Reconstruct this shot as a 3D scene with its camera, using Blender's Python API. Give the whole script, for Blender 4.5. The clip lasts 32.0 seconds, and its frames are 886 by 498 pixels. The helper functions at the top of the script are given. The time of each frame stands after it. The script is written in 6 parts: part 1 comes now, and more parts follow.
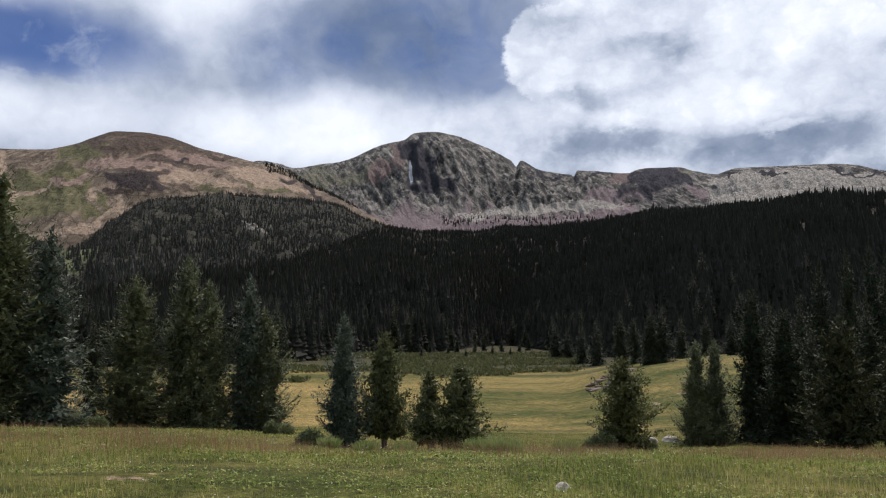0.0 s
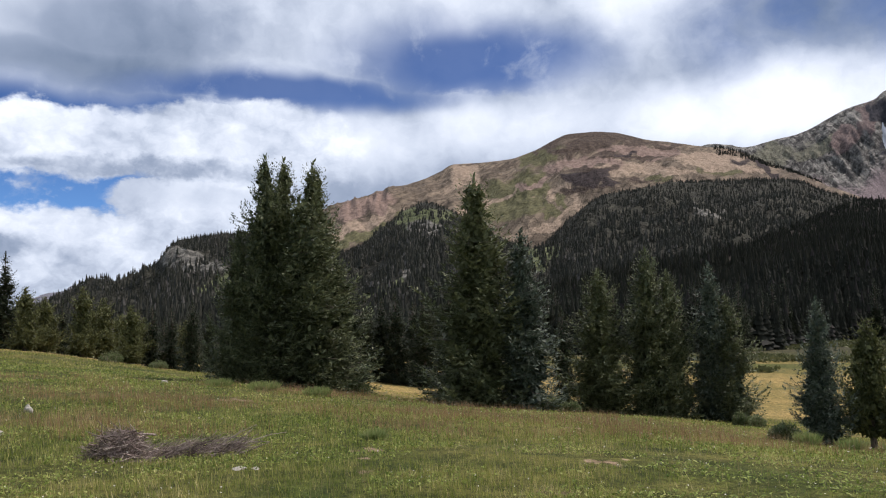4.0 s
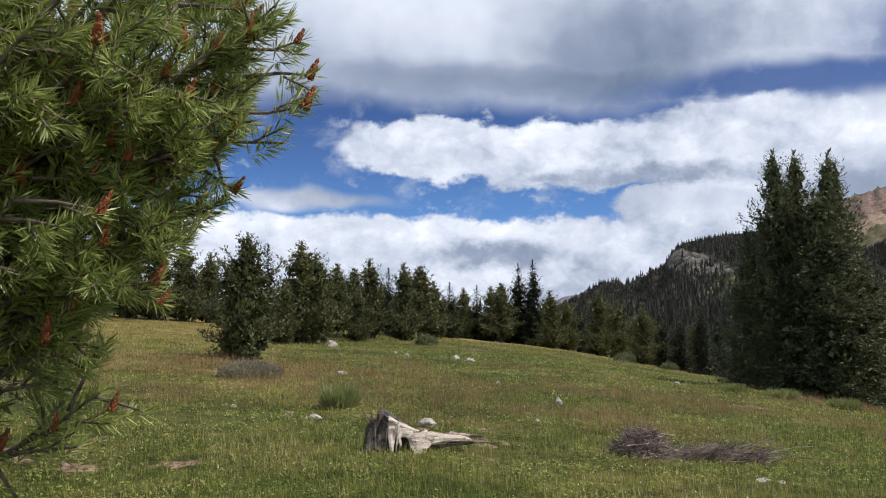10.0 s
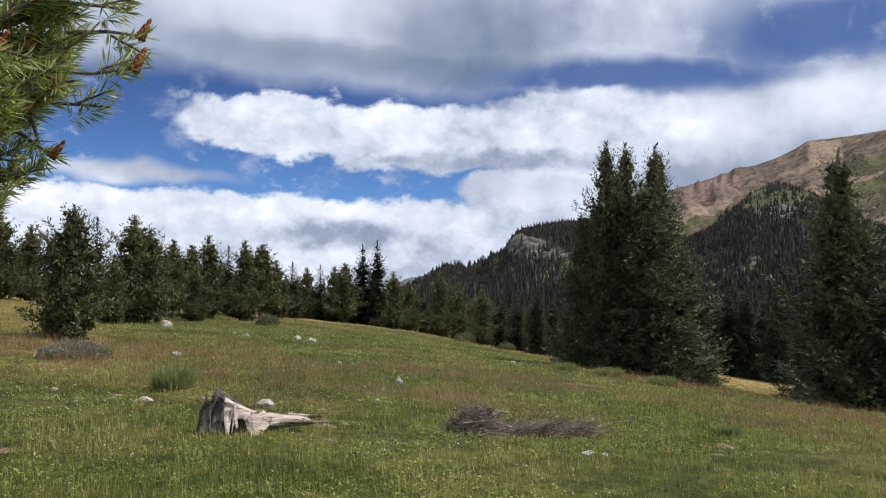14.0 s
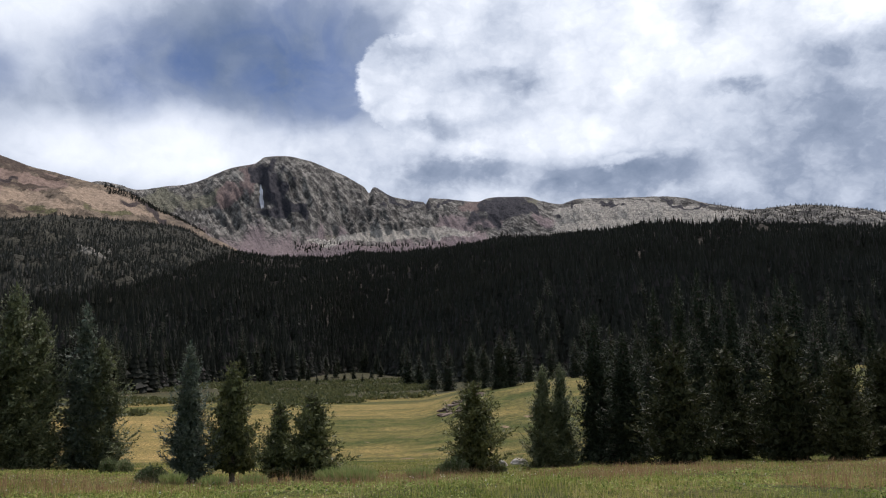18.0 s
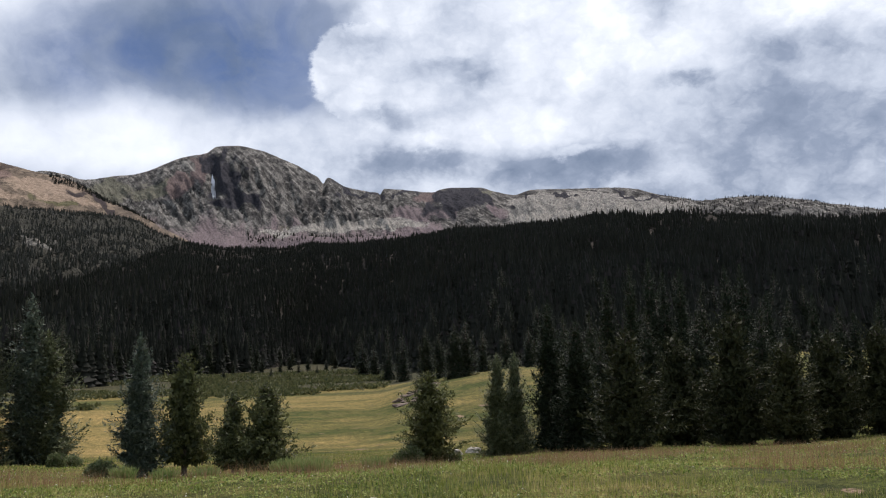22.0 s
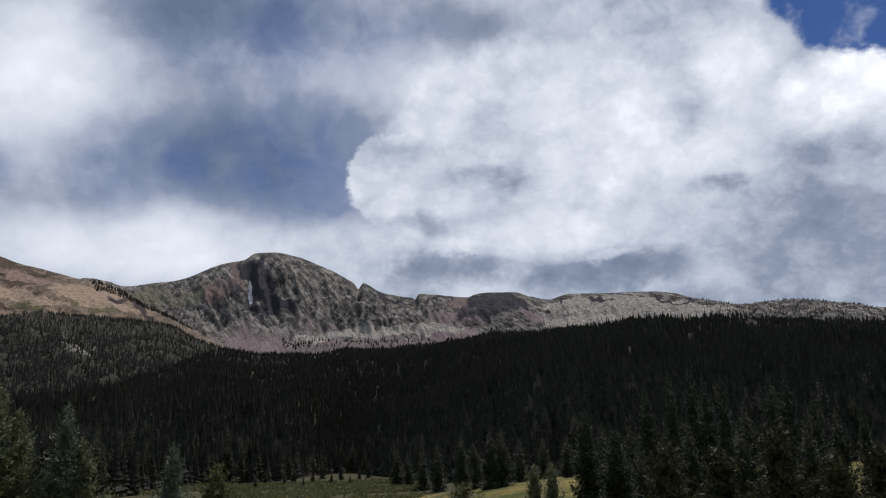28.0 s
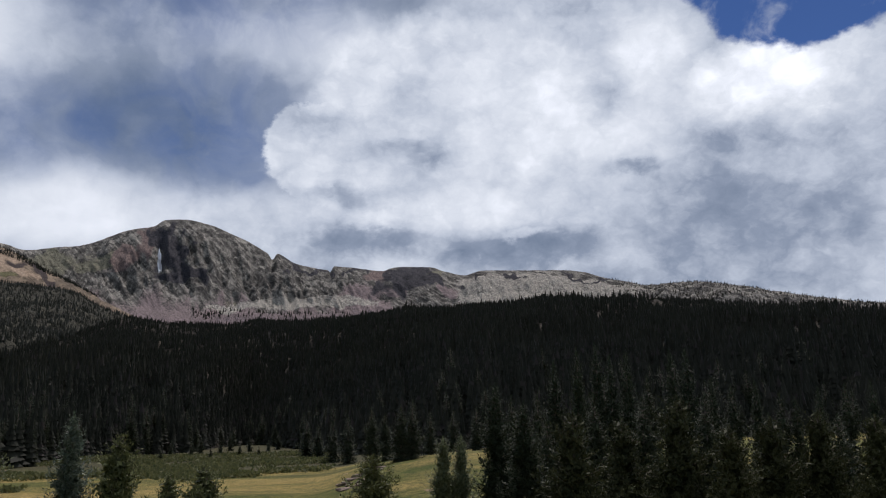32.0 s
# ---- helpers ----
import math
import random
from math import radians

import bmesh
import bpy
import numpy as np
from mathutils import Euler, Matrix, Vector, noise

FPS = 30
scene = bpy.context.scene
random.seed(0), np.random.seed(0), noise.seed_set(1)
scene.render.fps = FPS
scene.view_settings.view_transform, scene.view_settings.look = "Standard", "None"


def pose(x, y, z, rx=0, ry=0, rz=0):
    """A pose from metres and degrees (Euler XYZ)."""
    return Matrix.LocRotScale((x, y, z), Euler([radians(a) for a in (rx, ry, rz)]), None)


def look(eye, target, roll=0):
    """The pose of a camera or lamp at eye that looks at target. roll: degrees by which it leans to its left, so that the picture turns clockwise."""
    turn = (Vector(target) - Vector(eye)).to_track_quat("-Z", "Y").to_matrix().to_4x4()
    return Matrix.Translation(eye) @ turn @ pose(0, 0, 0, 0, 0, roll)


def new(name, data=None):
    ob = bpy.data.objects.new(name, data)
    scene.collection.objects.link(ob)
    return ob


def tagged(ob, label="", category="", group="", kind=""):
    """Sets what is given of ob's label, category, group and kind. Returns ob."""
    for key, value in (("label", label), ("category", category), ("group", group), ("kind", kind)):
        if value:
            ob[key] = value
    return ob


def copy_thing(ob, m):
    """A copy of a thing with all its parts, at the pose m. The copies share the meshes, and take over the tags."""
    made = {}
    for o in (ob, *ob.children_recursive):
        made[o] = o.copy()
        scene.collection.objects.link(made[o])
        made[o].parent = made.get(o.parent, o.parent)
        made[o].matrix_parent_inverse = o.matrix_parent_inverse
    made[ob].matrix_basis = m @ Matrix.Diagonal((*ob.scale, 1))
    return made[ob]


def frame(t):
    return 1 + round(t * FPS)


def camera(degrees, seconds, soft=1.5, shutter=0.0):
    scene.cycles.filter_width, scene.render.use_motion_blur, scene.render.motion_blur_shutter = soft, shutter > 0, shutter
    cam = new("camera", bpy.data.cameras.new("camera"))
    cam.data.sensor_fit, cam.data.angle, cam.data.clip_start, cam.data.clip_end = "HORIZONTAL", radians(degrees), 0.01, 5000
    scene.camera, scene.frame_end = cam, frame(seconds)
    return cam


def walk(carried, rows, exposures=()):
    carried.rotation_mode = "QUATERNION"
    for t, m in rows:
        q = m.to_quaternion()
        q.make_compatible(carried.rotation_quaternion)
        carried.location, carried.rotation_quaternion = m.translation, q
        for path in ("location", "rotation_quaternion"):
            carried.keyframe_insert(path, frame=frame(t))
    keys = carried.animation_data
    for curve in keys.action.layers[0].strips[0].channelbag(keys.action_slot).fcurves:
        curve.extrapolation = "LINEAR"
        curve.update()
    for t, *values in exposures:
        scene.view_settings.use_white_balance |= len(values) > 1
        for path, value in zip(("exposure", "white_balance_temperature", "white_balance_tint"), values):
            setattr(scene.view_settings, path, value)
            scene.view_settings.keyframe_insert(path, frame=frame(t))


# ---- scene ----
# ---- camera and walk ----
cam = camera(57.0, 32.0, 1.15)
# seconds, eye x y z, heading to the right of +y, tilt up, lean
VIEW = [
    (0.0, 0.040, 0.032, 1.580, -0.000, 5.819, -0.007),
    (0.5, 0.042, 0.021, 1.591, -2.466, 5.815, -0.277),
    (1.0, 0.063, 0.033, 1.592, -5.367, 5.704, -0.392),
    (1.5, 0.061, 0.036, 1.590, -8.178, 5.644, -0.511),
    (2.0, 0.051, 0.023, 1.579, -13.435, 5.699, -0.784),
    (2.5, 0.045, 0.020, 1.582, -19.271, 5.640, -0.531),
    (3.0, 0.043, 0.026, 1.586, -24.044, 5.575, -0.744),
    (3.5, 0.024, 0.031, 1.594, -27.960, 5.323, -1.237),
    (4.0, 0.020, 0.030, 1.595, -31.228, 5.338, -1.035),
    (4.5, 0.015, 0.026, 1.605, -33.904, 5.707, -0.234),
    (6.5, -0.004, 0.007, 1.606, -43.906, 6.701, 0.180),
    (7.0, 0.003, 0.020, 1.609, -47.271, 6.576, -0.675),
    (7.5, -0.011, 0.003, 1.612, -51.061, 6.518, -0.924),
    (8.0, -0.027, -0.010, 1.607, -54.395, 6.182, -1.003),
    (8.5, -0.049, 0.011, 1.608, -57.565, 6.118, -1.012),
    (9.0, -0.054, 0.010, 1.611, -60.455, 6.018, -0.426),
    (9.5, -0.064, 0.001, 1.611, -63.145, 5.767, 0.108),
    (10.0, -0.071, -0.009, 1.609, -65.752, 5.769, 0.201),
    (10.5, -0.078, -0.010, 1.609, -67.260, 5.858, 0.410),
    (11.0, -0.084, -0.017, 1.606, -67.075, 5.416, 0.608),
    (11.5, -0.087, -0.013, 1.603, -65.989, 4.749, 0.651),
    (12.0, -0.092, -0.006, 1.600, -64.646, 4.232, 0.710),
    (12.5, -0.089, -0.008, 1.600, -63.689, 4.423, 0.722),
    (13.0, -0.086, -0.008, 1.602, -62.677, 4.452, 0.625),
    (13.5, -0.079, -0.002, 1.602, -60.694, 4.424, 0.522),
    (14.0, -0.078, 0.015, 1.601, -54.854, 4.492, 0.561),
    (14.5, -0.059, 0.048, 1.592, -45.188, 4.490, 0.435),
    (16.5, -0.067, 0.075, 1.582, -11.138, 5.221, -0.377),
    (17.0, -0.037, 0.054, 1.593, -2.107, 5.271, -0.584),
    (17.5, 0.016, 0.028, 1.588, 5.991, 6.122, -0.533),
    (18.0, 0.000, 0.012, 1.601, 10.405, 7.578, -0.913),
    (18.5, 0.003, 0.014, 1.588, 12.161, 7.729, -1.306),
    (19.0, 0.003, -0.001, 1.588, 12.676, 7.517, -1.419),
    (19.5, 0.008, 0.006, 1.562, 13.085, 7.383, -1.256),
    (20.0, 0.015, 0.010, 1.578, 13.451, 7.293, -1.297),
    (20.5, 0.020, 0.011, 1.589, 13.241, 7.267, -1.261),
    (21.0, 0.020, 0.017, 1.575, 13.050, 7.204, -1.437),
    (21.5, 0.012, 0.010, 1.556, 13.334, 6.891, -1.595),
    (22.0, -0.002, 0.005, 1.569, 13.590, 6.864, -1.421),
    (22.5, 0.004, -0.015, 1.575, 13.369, 7.120, -1.154),
    (23.0, -0.003, -0.017, 1.566, 12.631, 7.977, -1.213),
    (23.5, 0.002, -0.041, 1.572, 12.373, 9.406, -1.135),
    (24.0, -0.009, -0.067, 1.587, 12.359, 11.085, -1.177),
    (24.5, -0.015, -0.068, 1.611, 11.788, 12.529, -1.343),
    (25.0, -0.018, -0.073, 1.621, 11.282, 13.447, -1.431),
    (25.5, -0.003, -0.058, 1.637, 11.266, 14.178, -1.323),
    (27.5, 0.007, -0.016, 1.632, 11.088, 13.769, -1.137),
    (28.0, 0.013, -0.014, 1.641, 11.296, 14.275, -1.271),
    (28.5, 0.006, -0.010, 1.646, 11.345, 14.172, -1.186),
    (29.0, 0.003, -0.016, 1.648, 11.445, 14.257, -1.109),
    (29.5, 0.013, -0.023, 1.657, 11.530, 14.433, -1.131),
    (30.0, 0.027, -0.022, 1.643, 11.416, 14.393, -1.249),
    (30.5, 0.022, -0.007, 1.635, 12.140, 14.107, -1.082),
    (31.0, 0.026, -0.012, 1.630, 13.352, 13.786, -1.003),
    (31.5, 0.020, -0.011, 1.628, 14.631, 13.113, -0.926),
    (32.0, 0.015, -0.016, 1.627, 17.256, 12.362, -0.834),
]


def aim(x, y, z, az, el, roll):
    a, e = radians(az), radians(el)
    return look((x, y, z), (x + 20 * math.sin(a) * math.cos(e), y + 20 * math.cos(a) * math.cos(e), z + 20 * math.sin(e)), roll)


walk(cam, [(t, aim(*v)) for t, *v in VIEW],
     exposures=[(t, e, 6400, 22) for t, e in ((0.0, 0.0), (1.0, -0.05), (2.0, -0.1), (3.0, 0.2), (4.0, 0.16), (6.5, -0.08), (8.0, -0.12), (10.0, 0.04), (12.0, 0.15), (13.0, 0.12), (16.5, 0.02), (18.0, 0.0), (23.0, 0.0), (25.0, -0.2), (28.0, -0.3), (32.0, -0.28))])

# ---- world, sun ----
SUN_AZ, SUN_EL = 34.0, 57.0
world = bpy.data.worlds.new("sky")
scene.world = world
world.use_nodes = True


class Nodes:
    """Short hand for building node trees."""

    def __init__(self, tree):
        self.t = tree
        tree.nodes.clear()

    def add(self, kind, **sets):
        n = self.t.nodes.new(kind)
        for k, v in sets.items():
            setattr(n, k, v)
        return n

    def put(self, socket, value):
        if isinstance(value, bpy.types.NodeSocket):
            self.t.links.new(value, socket)
        elif value is not None:
            socket.default_value = value

    def math(self, op, a, b=None, c=None, clamp=False):
        n = self.add("ShaderNodeMath", operation=op, use_clamp=clamp)
        for s, v in zip(n.inputs, (a, b, c)):
            self.put(s, v)
        return n.outputs[0]

    def vec(self, op, a, b=None):
        n = self.add("ShaderNodeVectorMath", operation=op)
        self.put(n.inputs[0], a)
        if b is not None:
            self.put(n.inputs[1], b)
        return n.outputs["Value"] if op in ("LENGTH", "DOT_PRODUCT", "DISTANCE") else n.outputs[0]

    def noise(self, vector, scale, detail=4.0, rough=0.55, distort=0.0):
        n = self.add("ShaderNodeTexNoise")
        for k, v in (("Vector", vector), ("Scale", scale), ("Detail", detail), ("Roughness", rough), ("Distortion", distort)):
            self.put(n.inputs[k], v)
        return n

    def ramp(self, fac, lo, hi, to_lo=0.0, to_hi=1.0, smooth=True):
        n = self.add("ShaderNodeMapRange", interpolation_type="SMOOTHSTEP" if smooth else "LINEAR")
        for s, v in zip(n.inputs, (fac, lo, hi, to_lo, to_hi)):
            self.put(s, v)
        return n.outputs[0]

    def mix(self, fac, a, b, blend="MIX"):
        n = self.add("ShaderNodeMix", data_type="RGBA", blend_type=blend)
        self.put(n.inputs[0], fac)
        self.put(n.inputs[6], a if not isinstance(a, tuple) else (*a, 1.0))
        self.put(n.inputs[7], b if not isinstance(b, tuple) else (*b, 1.0))
        return n.outputs[2]

    def xyz(self, x, y, z=0.0):
        n = self.add("ShaderNodeCombineXYZ")
        for s, v in zip(n.inputs, (x, y, z)):
            self.put(s, v)
        return n.outputs[0]

    def split(self, v):
        n = self.add("ShaderNodeSeparateXYZ")
        self.put(n.inputs[0], v)
        return n.outputs


def build_sky():
    N = Nodes(world.node_tree)
    way = N.add("ShaderNodeTexCoord").outputs["Generated"]
    x, y, z = N.split(way)
    az = N.math("MULTIPLY", N.math("ARCTAN2", x, y), 57.2958)
    el = N.math("MULTIPLY", N.math("ARCSINE", z), 57.2958)
    flat = N.xyz(az, el)
    stretch = N.vec("MULTIPLY", flat, (0.7, 1.0, 1.0))

    def billow(scale, detail, rough):
        n = N.add("ShaderNodeTexVoronoi", feature="SMOOTH_F1", normalize=True)
        N.put(n.inputs["Vector"], N.vec("ADD", stretch, N.vec("MULTIPLY", N.vec("SUBTRACT", N.noise(stretch, scale * 1.5, 3.0).outputs["Color"], (0.5, 0.5, 0.5)), (0.9 / scale, 0.9 / scale, 0.0))))
        for k, v in (("Scale", scale), ("Detail", detail), ("Roughness", rough), ("Smoothness", 0.6)):
            n.inputs[k].default_value = v
        return n.outputs["Distance"]

    # outlines are pushed about: slowly for veils, in lumps for heaped clouds
    warp1 = N.vec("MULTIPLY", N.vec("SUBTRACT", N.noise(stretch, 0.13, 3.0).outputs["Color"], (0.5, 0.5, 0.5)), (6.0, 4.0, 0.0))
    warp2 = N.vec("MULTIPLY", N.vec("SUBTRACT", N.noise(stretch, 0.55, 6.0, 0.62).outputs["Color"], (0.5, 0.5, 0.5)), (2.6, 2.4, 0.0))
    lumps = billow(0.42, 3.0, 0.55)
    soft = N.vec("ADD", flat, warp1)
    crisp = N.vec("ADD", N.vec("ADD", flat, N.vec("MULTIPLY", warp1, (0.25, 0.3, 0.0))), warp2)
    crisp = N.vec("ADD", crisp, N.xyz(0.0, N.math("MULTIPLY", N.math("SUBTRACT", lumps, 0.45), 1.6)))
    soft_az, soft_el, _ = N.split(soft)
    crisp_az, crisp_el, _ = N.split(crisp)

    def blob(p, a, e, ra, re, inner=0.55, outer=1.1):
        q = N.vec("MULTIPLY", N.vec("SUBTRACT", p, (a, e, 0.0)), (1 / ra, 1 / re, 0.0))
        return N.ramp(N.vec("LENGTH", q), inner, outer, 1.0, 0.0)

    def union(items):
        total = items[0]
        for i in items[1:]:
            total = N.math("MAXIMUM", total, i)
        return total

    def less(v, f):
        return N.math("MULTIPLY", v, N.math("SUBTRACT", 1.0, f))

    # down the valley: a grey sheet above, a long heaped bank, a low bank on the skyline, blue between
    bank = union([blob(crisp, -66.5, 12.4, 7.5, 2.3, 0.8, 1.0), blob(crisp, -56.0, 12.0, 10.0, 2.6, 0.8, 1.0), blob(crisp, -46.0, 12.2, 11.0, 3.4, 0.75, 1.0)])
    low_bank = union([N.ramp(crisp_el, 7.3, 7.9, 1.0, 0.0), blob(crisp, -50.0, 8.4, 4.0, 1.7, 0.8, 1.0), blob(crisp, -45.5, 8.3, 5.0, 1.7, 0.8, 1.0), blob(soft, -76.0, 8.6, 8.0, 0.8, 0.3, 1.1)])
    sheet = N.ramp(soft_el, 14.6, 17.2)
    rest = N.ramp(soft_az, -50.0, -44.0)
    shreds = N.math("MULTIPLY", N.ramp(N.noise(stretch, 0.5, 7.0, 0.62).outputs["Fac"], 0.57, 0.72), 0.75)
    cover = union([bank, low_bank, sheet, rest, shreds])
    gap_valley = N.math("SUBTRACT", 1.0, cover)
    # a dark blue window over the brown mountain, and one high beside the great cloud
    window = less(blob(soft, -29.0, 18.6, 12.5, 3.5, 0.3, 1.1), N.math("MULTIPLY", N.ramp(crisp_el, 16.2, 15.2), 0.9))
    window = union([window, less(blob(soft, -42.0, 16.3, 16.0, 1.6, 0.3, 1.15), bank)])
    high = blob(crisp, 44.3, 29.4, 9.5, 6.4, 0.88, 1.0)
    # a thin veil with blue showing through, cut by the rounded edge of the great cloud
    foot = N.math("MULTIPLY", N.ramp(soft_az, -8.0, 6.0), N.ramp(soft_el, 17.2, 14.8))
    tower = union([blob(crisp, 12.5, 18.7, 8.6, 4.6, 0.93, 1.0), blob(crisp, 18.0, 23.0, 11.5, 6.0, 0.75, 1.03), blob(crisp, 28.0, 18.0, 17.0, 12.0, 0.7, 1.0), foot, N.ramp(soft_az, 16.0, 24.0)])
    thin = union([blob(soft, 0.0, 20.5, 8.5, 6.5, 0.3, 1.1), blob(soft, -8.5, 19.5, 8.0, 4.5, 0.15, 1.1), blob(soft, 0.0, 28.0, 14.0, 4.0, 0.1, 1.2)])
    thin = less(thin, tower)
    streaks = N.noise(soft, 0.2, 6.0, 0.6, 0.8).outputs["Fac"]
    veil = N.math("MULTIPLY", thin, N.ramp(streaks, 0.32, 0.7, 1.0, 0.3))
    blue = union([gap_valley, N.math("MULTIPLY", window, 0.92), high, N.math("MULTIPLY", veil, 0.55)])
    wisps = N.ramp(N.noise(soft, 0.35, 7.0, 0.6).outputs["Fac"], 0.52, 0.75)
    blue = less(blue, N.math("MULTIPLY", wisps, 0.45))

    # light and shade within the clouds
    broad = N.noise(soft, 0.075, 4.0, 0.5).outputs["Fac"]
    fine = N.noise(crisp, 0.28, 7.0, 0.58).outputs["Fac"]
    heaped = union([bank, N.ramp(el, 9.0, 7.5), N.math("MULTIPLY", tower, 0.75), blob(crisp, 41.0, 22.0, 8.0, 4.0, 0.5, 1.0)])
    puffs = billow(0.5, 4.0, 0.6)
    tone = N.math("ADD", 0.57, N.math("MULTIPLY", N.math("SUBTRACT", broad, 0.5), 1.0))
    smooth = N.math("MULTIPLY", N.ramp(az, -46.0, -60.0), N.ramp(el, 14.0, 17.0))
    tone = N.math("ADD", tone, N.math("MULTIPLY", N.math("SUBTRACT", fine, 0.5), N.ramp(smooth, 0.0, 1.0, 0.55, 0.2)))
    tone = N.math("ADD", tone, N.math("MULTIPLY", heaped, N.math("MULTIPLY", N.math("SUBTRACT", 0.38, puffs), 1.25)))
    dark = union([
        blob(soft, -58.0, 17.6, 16.0, 1.6, 0.2, 1.2), N.math("MULTIPLY", blob(soft, -52.0, 20.0, 13.0, 4.5, 0.1, 1.2), 0.75), N.math("MULTIPLY", blob(soft, 39.0, 12.5, 12.0, 5.0, 0.1, 1.3), 0.8), blob(crisp, 28.8, 22.0, 2.6, 1.8, 0.0, 1.3),
        N.math("MULTIPLY", blob(crisp, 15.0, 19.0, 4.0, 1.6, 0.0, 1.4), 1.0), N.math("MULTIPLY", blob(crisp, 9.8, 16.0, 4.0, 0.8, 0.0, 1.4), 1.1), N.math("MULTIPLY", blob(crisp, 8.0, 20.6, 3.0, 1.4, 0.0, 1.4), 0.8), blob(crisp, 12.0, 12.6, 7.0, 1.4, 0.0, 1.3), blob(crisp, 24.0, 12.2, 9.0, 1.6, 0.0, 1.3),
        blob(crisp, 31.0, 17.0, 3.0, 0.7, 0.0, 1.3), blob(soft, 14.0, 29.8, 5.0, 1.8, 0.0, 1.3),
        blob(crisp, -62.0, 5.0, 7.0, 1.1, 0.2, 1.2), blob(soft, -6.0, 30.0, 12.0, 3.0, 0.2, 1.2), N.math("MULTIPLY", less(blob(soft, -2.0, 20.5, 9.0, 6.0, 0.3, 1.2), tower), 1.3), blob(crisp, -52.0, 10.4, 12.0, 0.9, 0.2, 1.2)])
    bright = union([
        N.math("MULTIPLY", blob(soft, -30.0, 13.4, 14.0, 2.6, 0.3, 1.2), 0.85), N.math("MULTIPLY", blob(crisp, -70.0, 7.0, 18.0, 1.2, 0.4, 1.2), 0.45), N.math("MULTIPLY", blob(crisp, -62.0, 13.6, 12.0, 1.2, 0.4, 1.2), 0.4), N.math("MULTIPLY", blob(soft, -62.0, 23.0, 26.0, 5.0, 0.2, 1.2), 0.5),
        N.math("MULTIPLY", blob(soft, -9.0, 14.0, 13.0, 3.2, 0.3, 1.2), 1.3), N.math("MULTIPLY", tower, N.math("MULTIPLY", blob(soft, 18.0, 21.0, 18.0, 8.5, 0.4, 1.2), 0.8)), N.math("MULTIPLY", blob(crisp, 40.0, 22.0, 8.5, 3.6, 0.3, 1.1), 1.5), N.math("MULTIPLY", blob(soft, -16.5, 24.0, 6.5, 7.0, 0.1, 1.2), 1.5),
        N.math("MULTIPLY", blob(soft, 19.0, 15.6, 7.0, 2.6, 0.2, 1.2), 1.3), N.math("MULTIPLY", blob(crisp, 8.8, 18.2, 2.4, 1.4, 0.0, 1.3), 1.05), N.math("MULTIPLY", blob(crisp, 15.2, 20.4, 3.0, 0.9, 0.0, 1.3), 1.05), blob(crisp, 12.8, 14.4, 3.5, 1.1, 0.0, 1.3), blob(soft, 33.0, 24.5, 6.0, 4.0, 0.2, 1.2), blob(crisp, 23.0, 13.2, 3.0, 0.6, 0.2, 1.2), blob(soft, 8.0, 26.0, 9.0, 2.4, 0.2, 1.2)])
    tone = N.math("ADD", tone, N.math("SUBTRACT", N.math("MULTIPLY", bright, 0.34), N.math("MULTIPLY", dark, 0.32)))
    ramp = N.add("ShaderNodeValToRGB")
    N.put(ramp.inputs[0], N.math("MULTIPLY", tone, 0.75))
    e = ramp.color_ramp.elements
    e[0].position, e[0].color = 0.08, (0.165, 0.235, 0.325, 1)
    e[1].position, e[1].color = 1.0, (1.2, 1.32, 1.34, 1)
    for at, col in ((0.315, (0.31, 0.395, 0.49, 1)), (0.51, (0.585, 0.69, 0.765, 1)), (0.75, (0.87, 0.98, 1.01, 1))):
        n = e.new(at)
        n.color = col

    sky = N.add("ShaderNodeTexSky", sky_type="NISHITA", sun_disc=False)
    sky.sun_elevation, sky.sun_rotation = radians(SUN_EL), radians(SUN_AZ)
    sky.altitude, sky.air_density, sky.dust_density, sky.ozone_density = 3300.0, 1.0, 0.1, 5.0
    clear = N.add("ShaderNodeBackground")
    N.put(clear.inputs[0], N.mix(1.0, sky.outputs[0], N.mix(N.ramp(el, 17.0, 6.0), (0.74, 0.95, 1.18), (1.0, 1.42, 1.62)), "MULTIPLY"))
    clear.inputs[1].default_value = 0.067
    covered = N.add("ShaderNodeBackground")
    N.put(covered.inputs[0], ramp.outputs[0])
    covered.inputs[1].default_value = 0.99
    mixed = N.add("ShaderNodeMixShader")
    N.put(mixed.inputs[0], blue)
    N.put(mixed.inputs[1], covered.outputs[0])
    N.put(mixed.inputs[2], clear.outputs[0])
    out = N.add("ShaderNodeOutputWorld")
    N.put(out.inputs[0], mixed.outputs[0])


build_sky()
sun = new("sun", bpy.data.lights.new("sun", "SUN"))
sun.data.energy, sun.data.angle, sun.data.color = 3.8, radians(0.6), (1.0, 0.95, 0.87)
sun.matrix_world = look((0, 0, 60), (-40 * math.sin(radians(SUN_AZ)), -40 * math.cos(radians(SUN_AZ)), 60 - 40 * math.tan(radians(SUN_EL))))

# ---- materials ----


def material(name, rough=0.8, spec=0.3):
    m = bpy.data.materials.new(name)
    m.use_nodes = True
    N = Nodes(m.node_tree)
    bsdf = N.add("ShaderNodeBsdfPrincipled")
    bsdf.inputs["Roughness"].default_value = rough
    bsdf.inputs["Specular IOR Level"].default_value = spec
    out = N.add("ShaderNodeOutputMaterial")
    N.put(out.inputs[0], bsdf.outputs[0])
    return m, N, bsdf


